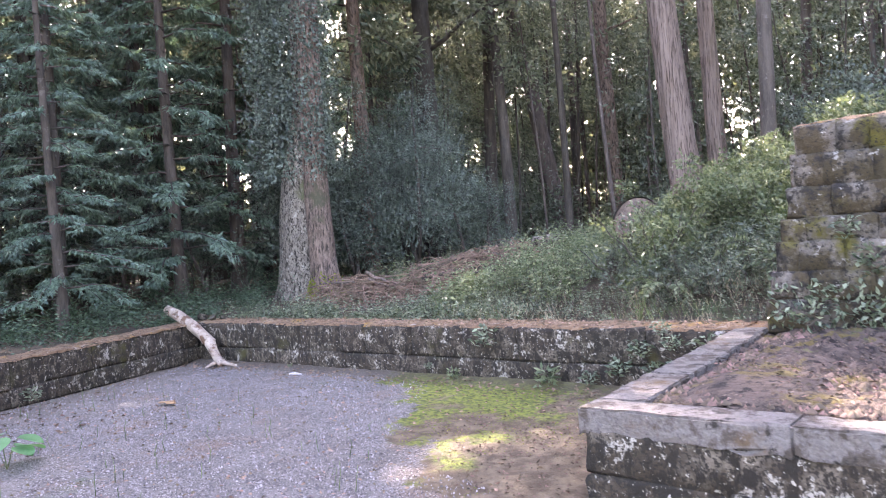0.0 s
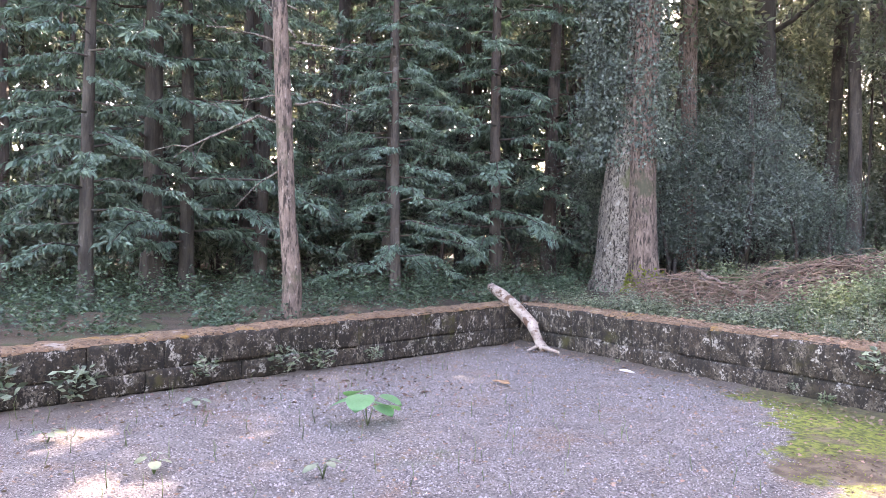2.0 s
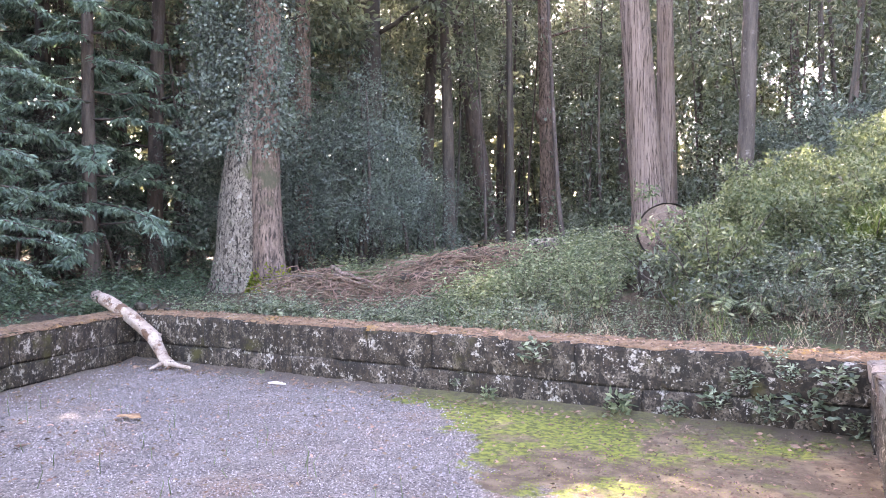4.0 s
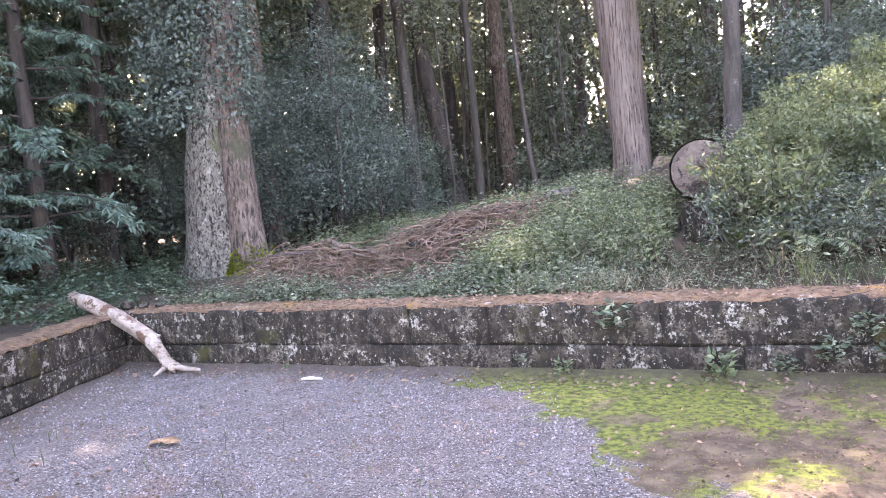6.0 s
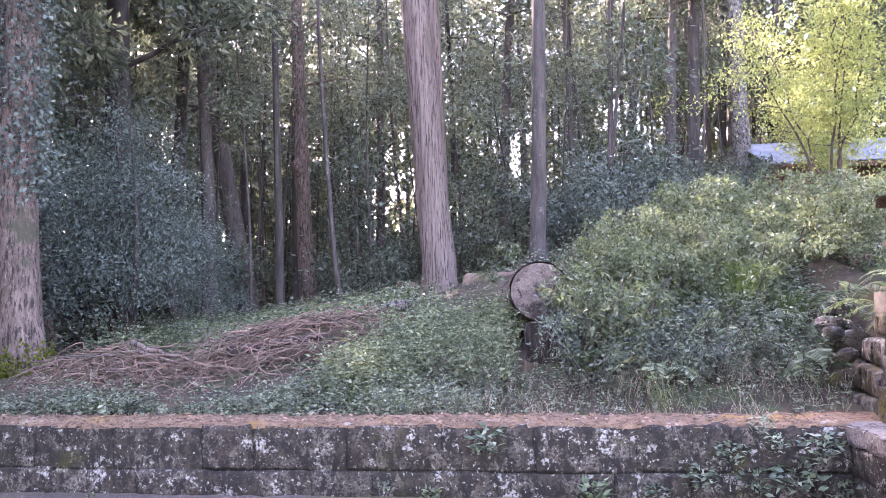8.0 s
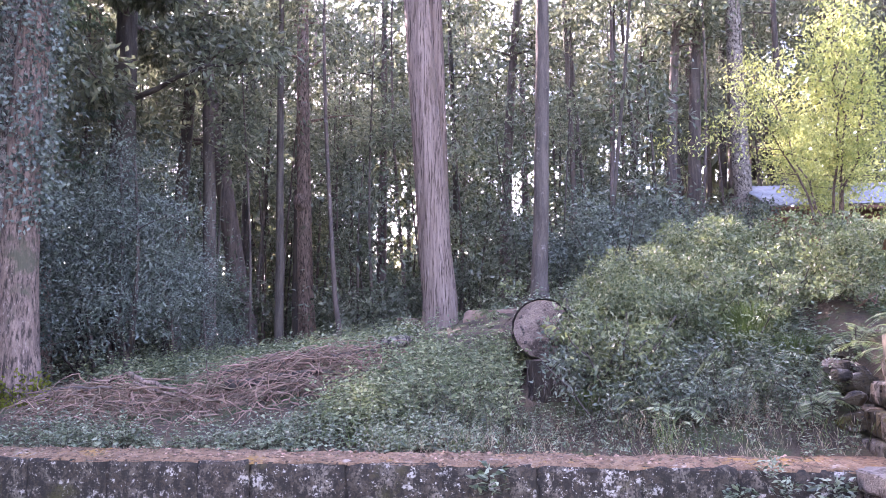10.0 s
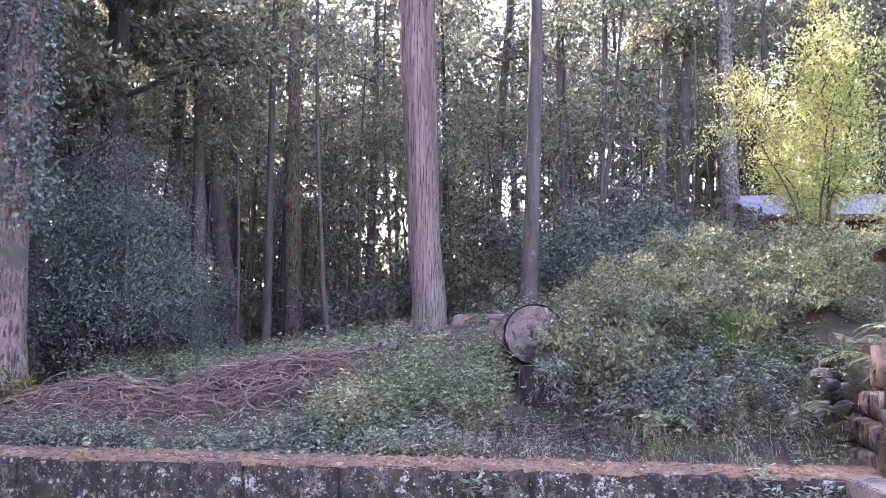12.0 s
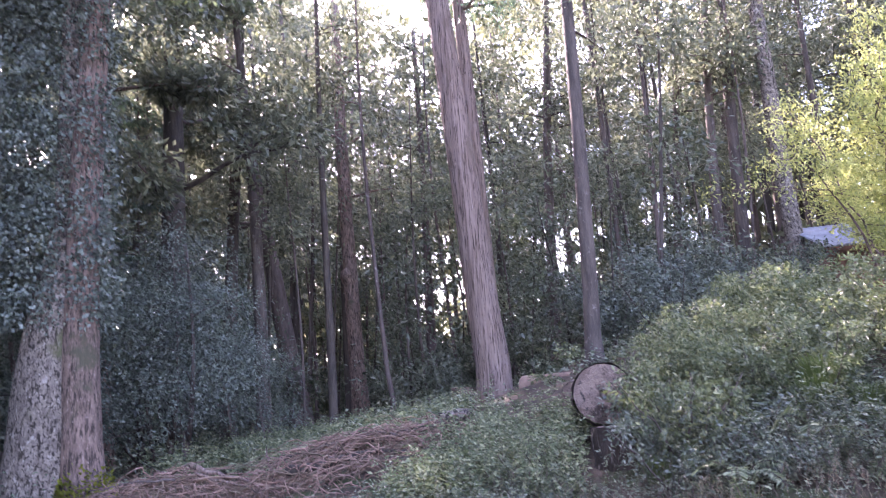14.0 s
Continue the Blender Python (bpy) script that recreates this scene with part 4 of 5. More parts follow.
def herbs(name, label, n, xr, yr, ok, tall, size, material, per=7, slim=0.48):
    m = max(n // 11, 1)
    cx, cy, ch = rng.uniform(*xr, m), rng.uniform(*yr, m), rng.uniform(0.3, 1.45, m) ** 1.6
    pick = rng.integers(0, m, n)
    x, y = cx[pick] + rng.normal(0, 0.15, n), cy[pick] + rng.normal(0, 0.15, n)
    k = ok(x, y) & (y > yr[0])
    x, y, pick = x[k], y[k], pick[k]
    h = tall * ch[pick] * rng.uniform(0.6, 1.25, len(x))
    z = ground_height(x, y)
    P, D = [], []
    for j in range(per):
        a = rng.uniform(0, 6.28, len(x))
        u = (j + 0.6) / per
        P.append(np.stack([x + 0.03 * np.cos(a), y + 0.03 * np.sin(a), z + h * u], 1))
        D.append(np.stack([np.cos(a), np.sin(a), rng.uniform(-0.4, 0.7, len(x)) + (1.6 if slim < 0.1 else 0)], 1))
    v, f = leaves(np.concatenate(P), np.concatenate(D), size, size * slim)
    single(name, mesh_of(name, v, f, material), label, "undergrowth", kind="stuff")


def nettles(name, label, n, xr, yr, ok, tall, size, material, pairs=7, stem=True, clumpy=0.14):
    """Upright weeds: a thin dark stem with pairs of pointed leaves that shrink towards the tip."""
    m = max(n // 9, 1)
    cx, cy, ch = rng.uniform(*xr, m), rng.uniform(*yr, m), rng.uniform(0.35, 1.25, m)
    pick = rng.integers(0, m, n)
    x, y = cx[pick] + rng.normal(0, clumpy, n), cy[pick] + rng.normal(0, clumpy, n)
    k = ok(x, y) & (y > yr[0])
    x, y, pick = x[k], y[k], pick[k]
    n = len(x)
    h = tall * ch[pick] * rng.uniform(0.6, 1.2, n)
    z = ground_height(x, y)
    lean = rng.normal(0, 0.16, (n, 2))
    P, D, L = [], [], []
    turn = rng.uniform(0, 6.28, n)
    for j in range(pairs):
        u = 0.22 + 0.76 * (j + rng.uniform(0, 0.6, n)) / pairs
        for w in (0, math.pi):
            a = turn + j * 1.57 + w + rng.normal(0, 0.25, n)
            P.append(np.stack([x + lean[:, 0] * h * u, y + lean[:, 1] * h * u, z + h * u], 1))
            D.append(np.stack([np.cos(a), np.sin(a), rng.normal(0.15, 0.35, n)], 1))
            L.append(size * (1.25 - 0.75 * u))
    L = np.concatenate(L)
    v, f = leaves(np.concatenate(P), np.concatenate(D), L, L * 0.46)
    single(name, mesh_of(name, v, f, material), label, "undergrowth", kind="stuff")
    if stem:
        r = 0.0035
        q = np.stack([np.stack([x + r * math.cos(b), y + r * math.sin(b), z - 0.03], 1) for b in (0, 2.1, 4.2)] + [np.stack([x + lean[:, 0] * h, y + lean[:, 1] * h, z + h], 1)], 1).reshape(-1, 3)
        b = np.arange(n)[:, None] * 4
        f = np.concatenate([b + [0, 1, 3], b + [1, 2, 3], b + [2, 0, 3]], 1).reshape(-1, 3)
        single("weed_stems", mesh_of("weed_stems", q, f, stem_mat), "thin dark stalks of the weeds behind the wall", "undergrowth", kind="stuff")


def off_stump(x, y):
    return ~((np.abs(x - 6.4) < 0.48) & (y < 3.6))


nettles("undergrowth", "low bluish-green weeds along the back of the wall", 3200, (-0.6, 5.6), (0.55, 2.4),
        lambda x, y: (y < 1.15 + 0.35 * np.sin(1.7 * x) + 0.9 * ease(2.2, 4.4, x)) & (rng.uniform(0, 1, x.shape) < 0.35 + 0.65 * ease(0.6, 1.8, x)), 0.36, 0.066, leaf_herb, 6)
nettles("undergrowth", "bushy nettles on the slope beside the brushwood", 1500, (3.9, 6.1), (1.3, 4.4), lambda x, y: (y > 1.2 + 0.5 * ease(5.0, 6.0, x)) & off_stump(x, y) & (x > 3.6 + 0.12 * y), 0.66, 0.088, leaf_fern, 8)
nettles("undergrowth", "sparse weeds in front of the rotten stump", 1100, (5.2, 8.9), (0.6, 2.1), lambda x, y: rng.uniform(0, 1, x.shape) < 0.25 + 0.75 * ease(1.0, 1.8, y), 0.30, 0.05, leaf_herb, 5)
nettles("undergrowth", "dark weeds at the foot of the bank", 1150, (6.6, 9.4), (1.45, 4.2), lambda x, y: off_stump(x, y) & ~((x > 9.0) & (y < 1.9)), 0.60, 0.075, leaf_herb, 8)
herbs("undergrowth", "dense low green cover along the left wall", 10500, (-9, 1.6), (-11, 6.5), lambda x, y: (x < wall_left_x(y) - 0.52) & (x > wall_left_x(y) - 6.5 + 0.3 * y) & (y < 5.5), 0.38, 0.068, leaf_cover, 7)
herbs("undergrowth", "shade plants on the forest floor", 5200, (-9, 12), (5.5, 20), lambda x, y: (y > 6.0) & (np.abs(x - 4.9 + 0.3 * (y - 8)) > 0.7), 0.42, 0.10, leaf_herb, 7)
herbs("undergrowth", "weeds on the upper bank", 1500, (6.8, 12.5), (3.0, 7.0), lambda x, y: y > 2.6, 0.45, 0.065, leaf_herb, 8)
nettles("undergrowth", "pale ferny herbs in the clearing behind the brushwood", 3000, (-1.8, 3.2), (5.6, 14.0), lambda x, y: y > 5.4, 0.55, 0.10, leaf_fern, 8, False, 0.25)
herbs("dry_weeds", "thin straw-coloured weeds along the wall", 500, (4.6, 8.9), (0.5, 1.9), lambda x, y: y > 0.5, 0.22, 0.12, straw_mat, 4, 0.035)
herbs("dry_weeds", "dark dead stalks standing behind the wall", 800, (5.0, 9.0), (0.6, 2.2), lambda x, y: y > 0.55, 0.34, 0.16, stem_mat, 3, 0.04)
herbs("low_grass", "short green grass among the weeds", 380, (3.6, 9.0), (0.55, 2.6), lambda x, y: off_stump(x, y), 0.16, 0.13, grass_mat, 4, 0.06)


def foot_herbs(name, label, n, xr, yr, z, tall, size, material, seed_gap=0.35):
    """Low leafy plants along the foot of the tall wall and in its joints."""
    cs = []
    for k in range(n):
        cx, cy = rng.uniform(*xr), rng.uniform(*yr)
        h = tall * rng.uniform(0.4, 1.0)
        cs.append(clump((cx, cy, z + h * 0.5), (seed_gap * 0.5, seed_gap * 0.3, h * 0.5), 46, size, size * 0.5))
    single(name, mesh_of(name, *join(*cs), material), label, "plants", kind="stuff")


foot_herbs("wall_foot_herbs", "dark leafy herbs at the foot of the tall stone wall", 34, (9.15, 13.5), (-0.30, -0.06), H - 0.03, 0.55, 0.075, leaf_herb)
foot_herbs("bed_herbs", "low green seedlings on the raised bed", 10, (10.3, 13.0), (-2.6, -0.5), H - 0.02, 0.16, 0.06, leaf_herb)


def fern_mesh(fronds, length):
    """Arching fronds with two rows of narrow pinnae each."""
    P, D, stems = [], [], []
    n = 44
    for k in range(fronds):
        a = 6.283 * k / fronds + rng.uniform(-0.3, 0.3)
        L = length * rng.uniform(0.65, 1.2)
        rise, fall = rng.uniform(0.75, 1.25), rng.uniform(0.75, 1.05)
        t = np.linspace(0, 1, n)
        out = np.stack([np.cos(a) * L * (t * 0.85), np.sin(a) * L * (t * 0.85), L * (rise * t - fall * t ** 2)], 1)
        stems.append(tube(out[::6], np.linspace(0.006, 0.002, len(out[::6])), 3))
        way = unit(np.gradient(out, axis=0))
        sd = np.array([-math.sin(a), math.cos(a), 0])
        roll = rng.normal(0, 0.35)
        for s in (-1, 1):
            for i in range(5, n):
                w = 0.125 * length * math.sin(math.pi * min(1, 0.22 + 0.80 * (1 - t[i]))) ** 0.8 + 0.015
                P.append(out[i])
                D.append((sd * s + way[i] * 0.40 + np.array([0, 0, roll * s - 0.22])) * w)
    P, D = np.array(P), np.array(D)
    L = np.linalg.norm(D, axis=1)
    v, f = leaves(P, D, L, 0.012 * length + 0.05 * L)
    return mesh_of("fronds", v, f, leaf_fern), mesh_of("stalks", *join(*stems), stem_mat)


fern_sets = [fern_mesh(10, 0.72), fern_mesh(8, 0.55), fern_mesh(11, 0.8)]
fern_first = [plant_tree("fern", "pale green fern with arching fronds on the bank", "fern", m, x, y, 0, "ferns", names=("fronds", "stalks")) for m, (x, y) in zip(fern_sets, ((7.6, 2.3), (8.2, 1.9), (8.0, 3.2)))]
for k, (x, y) in enumerate(((7.2, 2.15), (7.6, 1.9), (8.4, 2.4), (7.1, 3.3), (8.7, 2.7), (8.9, 1.7), (7.4, 1.6), (6.9, 4.2), (7.9, 4.4), (8.8, 3.9), (8.3, 5.2), (7.2, 5.4), (6.6, 5.0), (9.6, 5.2), (10.2, 6.3), (0.3, 8.2), (1.2, 9.0), (-0.7, 7.6), (0.9, 7.4), (2.0, 9.6), (1.6, 8.2), (-0.2, 6.6), (6.9, 6.6), (7.7, 6.9), (2.4, 11.0), (5.2, 9.3), (9.9, 1.7), (10.4, 2.7), (9.9, 3.6), (10.9, 1.9), (9.7, 2.6), (0.2, 10.5), (-0.4, 12.5), (1.0, 13.0))):
    copy_thing(fern_first[k % 3], place(x, y, k * 1.1, random.uniform(0.75, 1.2), 0.10 if x > 6 else 0.03))


def bramble_meshes(r, h, n):
    tufts = [clump((rng.normal(0, r * 0.55), rng.normal(0, r * 0.55), h * rng.uniform(0.1, 1.05)), (0.21, 0.21, 0.16), n // 36, 0.078, 0.042) for k in range(36)]
    canes = [limb((rng.normal(0, 0.2), rng.normal(0, 0.2), 0), (rng.normal(), rng.normal(), 1.6), h * 1.15, 0.012, 0.4, 7, 4)[0] for k in range(12)]
    return mesh_of("leaves", *join(*tufts), leaf_bramble), mesh_of("canes", *join(*canes), brush_mat)


br_first = plant_tree("bramble_bush", "tangled bramble bush with small green leaves", "bush", bramble_meshes(0.95, 1.3, 4700), 8.9, 6.0, 0, "brambles on the bank", names=("foliage", "cane"))
for k, (x, y, s) in enumerate(((7.9, 5.6, 0.85), (7.2, 4.9, 0.72), (9.9, 6.9, 1.0), (10.8, 5.6, 0.95), (8.6, 4.9, 0.8), (11.4, 7.4, 0.6), (9.2, 7.9, 0.9), (10.3, 9.0, 0.8), (10.2, 3.6, 0.7), (7.15, 3.5, 0.62), (7.75, 3.3, 0.7), (7.35, 3.7, 0.8), (8.3, 4.2, 0.8))):
    copy_thing(br_first, place(x, y, k * 0.9, s))
holly = plant_tree("holly_bush", "round blue-green holly bush under the trees", "bush", (mesh_of("leaves", *join(*[clump((rng.normal(0, 0.8), rng.normal(0, 0.6), rng.uniform(0.3, 2.2)), (0.5, 0.5, 0.4), 130, 0.12, 0.06) for k in range(26)]), leaf_ivy), *[("stem", mesh_of("stem", *limb((rng.normal(0, 0.15), rng.normal(0, 0.15), -0.1), (rng.normal(0, 0.4), rng.normal(0, 0.4), 1), 2.0, 0.03)[0], bark_dark, True)) for k in range(5)]), 7.9, 13.5, 0, "holly bushes", names=("leaves",))
for k, (x, y, s) in enumerate(((9.6, 14.2, 1.0), (6.6, 15.0, 0.8), (-6.6, 8.2, 1.4), (-4.6, 10.8, 1.4), (-8.6, 10.5, 1.5), (-5.2, 6.6, 1.2), (11.6, 15.2, 0.8))):
    copy_thing(holly, place(x, y, k * 1.7, s))


def shrub_meshes(h, r, n, leaf, size):
    stems, cs = [], []
    for k in range(n):
        a = rng.uniform(0, 6.28)
        lm, lp = limb((rng.normal(0, 0.06), rng.normal(0, 0.06), -0.05), (r * math.cos(a), r * math.sin(a), 1.0), h * rng.uniform(0.6, 1.1), 0.012, 0.15, 7, 4, 0.12)
        stems.append(lm)
        for j in (2, 3, 4, 5):
            cs.append(clump(tuple(lp[j] + rng.normal(0, 0.05, 3)), (0.17, 0.17, 0.09), 44, size, size * 0.42, 0.3))
    return mesh_of("leaves", *join(*cs), leaf), mesh_of("stems", *join(*stems), bark_dark)


SHRUBS = [plant_tree("shrub", "dark-leaved shrub with thin upright stems on the bank", "shrub", shrub_meshes(1.0, 0.7, 12, leaf_dark, 0.060), 7.7, 2.5, 0, "shrubs on the bank", names=("foliage", "stem")),
          plant_tree("shrub", "loose green shrub with pale leaf tips on the bank", "shrub", shrub_meshes(1.15, 0.55, 11, leaf_bramble, 0.066), 8.1, 3.4, 0, "shrubs on the bank", names=("foliage", "stem"))]
for k, (x, y, q) in enumerate(((6.88, 1.8, 1.15), (7.05, 2.15, 1.25), (6.85, 2.35, 1.1), (6.95, 3.05, 1.15), (7.35, 2.5, 0.8), (7.05, 2.6, 1.0), (6.78, 3.25, 1.1), (8.5, 2.9, 1.0), (7.9, 1.75, 0.7), (8.9, 3.7, 1.1), (7.3, 4.1, 1.0), (9.5, 4.3, 1.2), (8.2, 4.8, 1.2), (7.5, 5.5, 1.1), (9.1, 5.6, 1.2), (10.4, 4.6, 1.2), (5.3, 3.4, 0.5), (4.6, 3.6, 0.45))):
    copy_thing(SHRUBS[k % 2], place(x, y, k * 1.3, q))


def grass_mesh(n, h, spread):
    P, F, m = [], [], 0
    for k in range(n):
        a, L = rng.uniform(0, 6.28), h * rng.uniform(0.6, 1.2)
        r0, out = rng.uniform(0, spread), rng.uniform(0.15, 0.75) * L
        w = 0.006
        b = np.array([math.cos(a) * r0, math.sin(a) * r0, 0])
        o, s = np.array([math.cos(a), math.sin(a), 0]), np.array([-math.sin(a), math.cos(a), 0])
        for t in (0, 0.4, 0.75):
            c = b + o * out * t ** 1.6 + np.array([0, 0, L * (t - 0.25 * t * t)])
            P += [c - s * w * (1 - 0.5 * t), c + s * w * (1 - 0.5 * t)]
        P.append(b + o * out + np.array([0, 0, L * 0.70]))
        F += [(m, m + 1, m + 3), (m, m + 3, m + 2), (m + 2, m + 3, m + 5), (m + 2, m + 5, m + 4), (m + 4, m + 5, m + 6)]
        m += 7
    return mesh_of("blades", P, F, grass_mat)


gm = (grass_mesh(520, 0.72, 0.26),)
g1 = plant_tree("grass_tussock", "bright green tussock of long grass on the bank", "grass", gm, 8.75, 3.3, 0, "grass tussocks", sink=-0.1, names=("tuft",))
for x, y, s in ((8.3, 3.6, 0.8), (6.72, 1.95, 0.55), (9.1, 2.9, 0.7), (8.55, 3.05, 0.9)):
    copy_thing(g1, place(x, y, x, s, 0.05))

# ---- wood lying about ----
def make_brush_pile():
    t = thing("brush_pile", "heap of dead reddish-brown branches and twigs", "brush pile")

    def heap(x, y):
        """Top of the heap: a low lobe towards the ivy tree and a higher one below the cedar."""
        low = 0.50 * np.exp(-((x - 0.45) / 0.85) ** 2 - ((y - 3.2) / 0.9) ** 2)
        high = 0.56 * np.exp(-((y - 3.8 - 0.2 * (x - 2.8)) / 0.85) ** 2) * ease(1.1, 2.1, x) * (1 - ease(4.0, 4.8, x))
        return ground_height(x, y) + low + high

    tw = []
    for k in range(1500):
        if k % 5 < 2:
            x, y = rng.normal(0.3, 0.75), rng.normal(2.9, 0.65)
        else:
            x = rng.uniform(1.2, 4.3)
            y = 3.6 + 0.2 * (x - 2.8) + rng.normal(0, 0.62)
        y = max(y, 1.2)
        z = float(heap(x, y)) + 0.02 - 0.40 * rng.uniform(0, 1) ** 1.5
        a = rng.normal(0.25, 1.2) + (math.pi if rng.uniform() < 0.5 else 0)
        L = rng.uniform(0.2, 0.85)
        way = np.array([math.cos(a), math.sin(a), rng.normal(0.02, 0.22)])
        tw.append(limb((x, y, z), way, L, rng.uniform(0.004, 0.011), rng.uniform(0.0, 0.7), 6, 4, 0.30)[0])
    for k in range(300):
        x = rng.uniform(-0.7, 4.2)
        y = (2.7 if x < 1.2 else 3.5) + rng.normal(0, 0.5)
        a = rng.uniform(0, 6.28)
        tw.append(limb((x, y, float(heap(x, y)) - 0.10), (math.cos(a), 0.6 * math.sin(a), rng.uniform(0.3, 0.9)), rng.uniform(0.5, 1.2), rng.uniform(0.007, 0.014), rng.uniform(0.6, 1.3), 9, 4, 0.18)[0])
    part("brushwood", mesh_of("brushwood", *join(*tw), brush_mat), t, "tangled thin dead twigs")["kind"] = "stuff"
    for a, b, r in (((2.0, 3.3, 1.08), (4.0, 3.75, 1.36), 0.062), ((2.3, 3.7, 1.30), (4.25, 4.2, 1.62), 0.030), ((-0.9, 3.3, 0.86), (0.75, 3.3, 1.30), 0.030), ((0.7, 3.1, 1.24), (1.75, 3.1, 0.92), 0.034),
                    ((0.85, 3.0, 1.12), (1.85, 2.9, 0.86), 0.020), ((1.85, 3.2, 0.95), (1.72, 3.25, 1.42), 0.020), ((2.2, 3.4, 1.2), (2.75, 3.5, 1.58), 0.014), ((3.0, 3.5, 1.1), (4.1, 3.6, 1.20), 0.030), ((3.3, 3.9, 1.40), (4.1, 4.3, 1.66), 0.026)):
        a, b = np.array(a), np.array(b)
        (v, f), p = limb(a, b - a, float(np.linalg.norm(b - a)), r * 1.25, 0.03, 9, 9, 0.16)
        part("branch", mesh_of("branch", v, f, bark_dark if r > 0.06 else bark_pine, True), t)
    for k in range(34):
        x = rng.uniform(-0.5, 4.1)
        y = (3.0 if x < 1.2 else 3.55) + rng.normal(0, 0.35)
        a = rng.normal(0.3, 0.75) + (math.pi if k % 3 == 0 else 0)
        (v, f), p = limb((x, y, float(heap(x, y)) - rng.uniform(0.0, 0.12)), (math.cos(a), math.sin(a), rng.normal(0.02, 0.12)), rng.uniform(0.5, 1.2), rng.uniform(0.010, 0.024), 0.10, 8, 7, 0.12)
        part("branch", mesh_of("branch", v, f, brush_mat if k % 3 else bark_dark, True), t)
    (v, f) = tube([(4.02, 3.9, 1.60), (4.2, 4.15, 1.63), (4.35, 4.4, 1.62)], [0.085, 0.085, 0.08], 12, 0.04)
    part("cut_branch", mesh_of("cut_branch", v, f, bark_big, True), t, "short sawn branch end")


make_brush_pile()


def log_piece(name, label, category, a, b, r, bark, rough=0.018):
    """A sawn trunk: bark sleeve and cut faces with a raised rim and growth rings."""
    a, b = np.array(a, float), np.array(b, float)
    t = thing(name, label, category, at=tuple(a))
    n = 7
    pts = (b - a) * np.linspace(0, 1, n)[:, None]
    v, f = tube(pts, np.full(n, r) * (1 + rough * rng.normal(size=n)), 26, rough, cap=False)
    part("bark", mesh_of("bark", v, f, bark, True), t, "cracked old bark")
    way = (b - a) / np.linalg.norm(b - a)
    ref = np.array([0, 0, 1.0]) if abs(way[2]) < 0.9 else np.array([1.0, 0, 0])
    s = np.cross(way, ref)
    s /= np.linalg.norm(s)
    u = np.cross(way, s)
    for end, sign in ((np.zeros(3), -1), (b - a, 1)):
        vs, fs = [end + way * sign * 0.002], []
        radii = np.linspace(0.12, 0.97, 9) * r
        for i, q in enumerate(radii):
            for j in range(26):
                w = 6.2832 * j / 26
                vs.append(end + (s * math.cos(w) + u * math.sin(w)) * q + way * sign * (0.006 * (-1) ** i + 0.003 * rng.normal() - 0.02 * (i == 8)))
        for j in range(26):
            fs.append((0, 1 + j, 1 + (j + 1) % 26))
        for i in range(8):
            for j in range(26):
                p, q = 1 + i * 26 + j, 1 + i * 26 + (j + 1) % 26
                fs += [(p, q, q + 26), (p, q + 26, p + 26)]
        part("cut_face", mesh_of("cut_face", vs, fs, wood_cut), t, "weathered pinkish end grain")
    return t


log_piece("sawn_log", "thick sawn log with its round cut end showing", "log", (6.22, 3.38, 1.79), (6.16, 4.55, 1.66), 0.385, bark_dark)
log_piece("tree_stump", "rotten tree stump with a flat mossy top", "tree stump", (6.38, 2.75, 0.70), (6.38, 2.77, 1.41), 0.34, stump_mat, 0.07)
log_piece("sawn_log", "pale log lying in a patch of light", "log", (4.45, 11.3, 1.98), (5.6, 10.8, 1.98), 0.27, brush_mat)
log_piece("tree_stump", "reddish stump beside the cedar", "tree stump", (2.75, 12.6, 1.4), (2.78, 12.6, 2.1), 0.30, bark_pine)
log_piece("sawn_log", "reddish log lying behind the sawn log", "log", (5.75, 6.3, 1.80), (5.9, 7.4, 1.9), 0.2, bark_pine)


def make_leaning_log():
    t = thing("fallen_branch", "pale barkless branch leaning in the wall corner", "fallen branch")
    v, f = tube([(-1.05, -0.10, 0.88), (-0.68, -0.16, 0.80), (-0.12, -0.22, 0.62), (0.20, -0.26, 0.48), (0.42, -0.28, 0.37), (0.52, -0.30, 0.25), (0.68, -0.32, 0.10), (0.82, -0.33, 0.055)],
                [0.080, 0.096, 0.090, 0.084, 0.094, 0.072, 0.070, 0.06], 16, 0.07)
    part("stem", mesh_of("stem", v, f, wood_pale, True), t)
    for pts, r in (([(0.70, -0.32, 0.08), (0.92, -0.34, 0.06), (1.15, -0.33, 0.04)], 0.045), ([(0.66, -0.32, 0.08), (0.70, -0.48, 0.05), (0.73, -0.60, 0.03)], 0.035), ([(0.40, -0.28, 0.39), (0.52, -0.24, 0.42)], 0.035)):
        v, f = tube(pts, np.linspace(r, r * 0.4, len(pts)), 9, 0.08)
        part("stub", mesh_of("stub", v, f, wood_pale, True), t)


make_leaning_log()

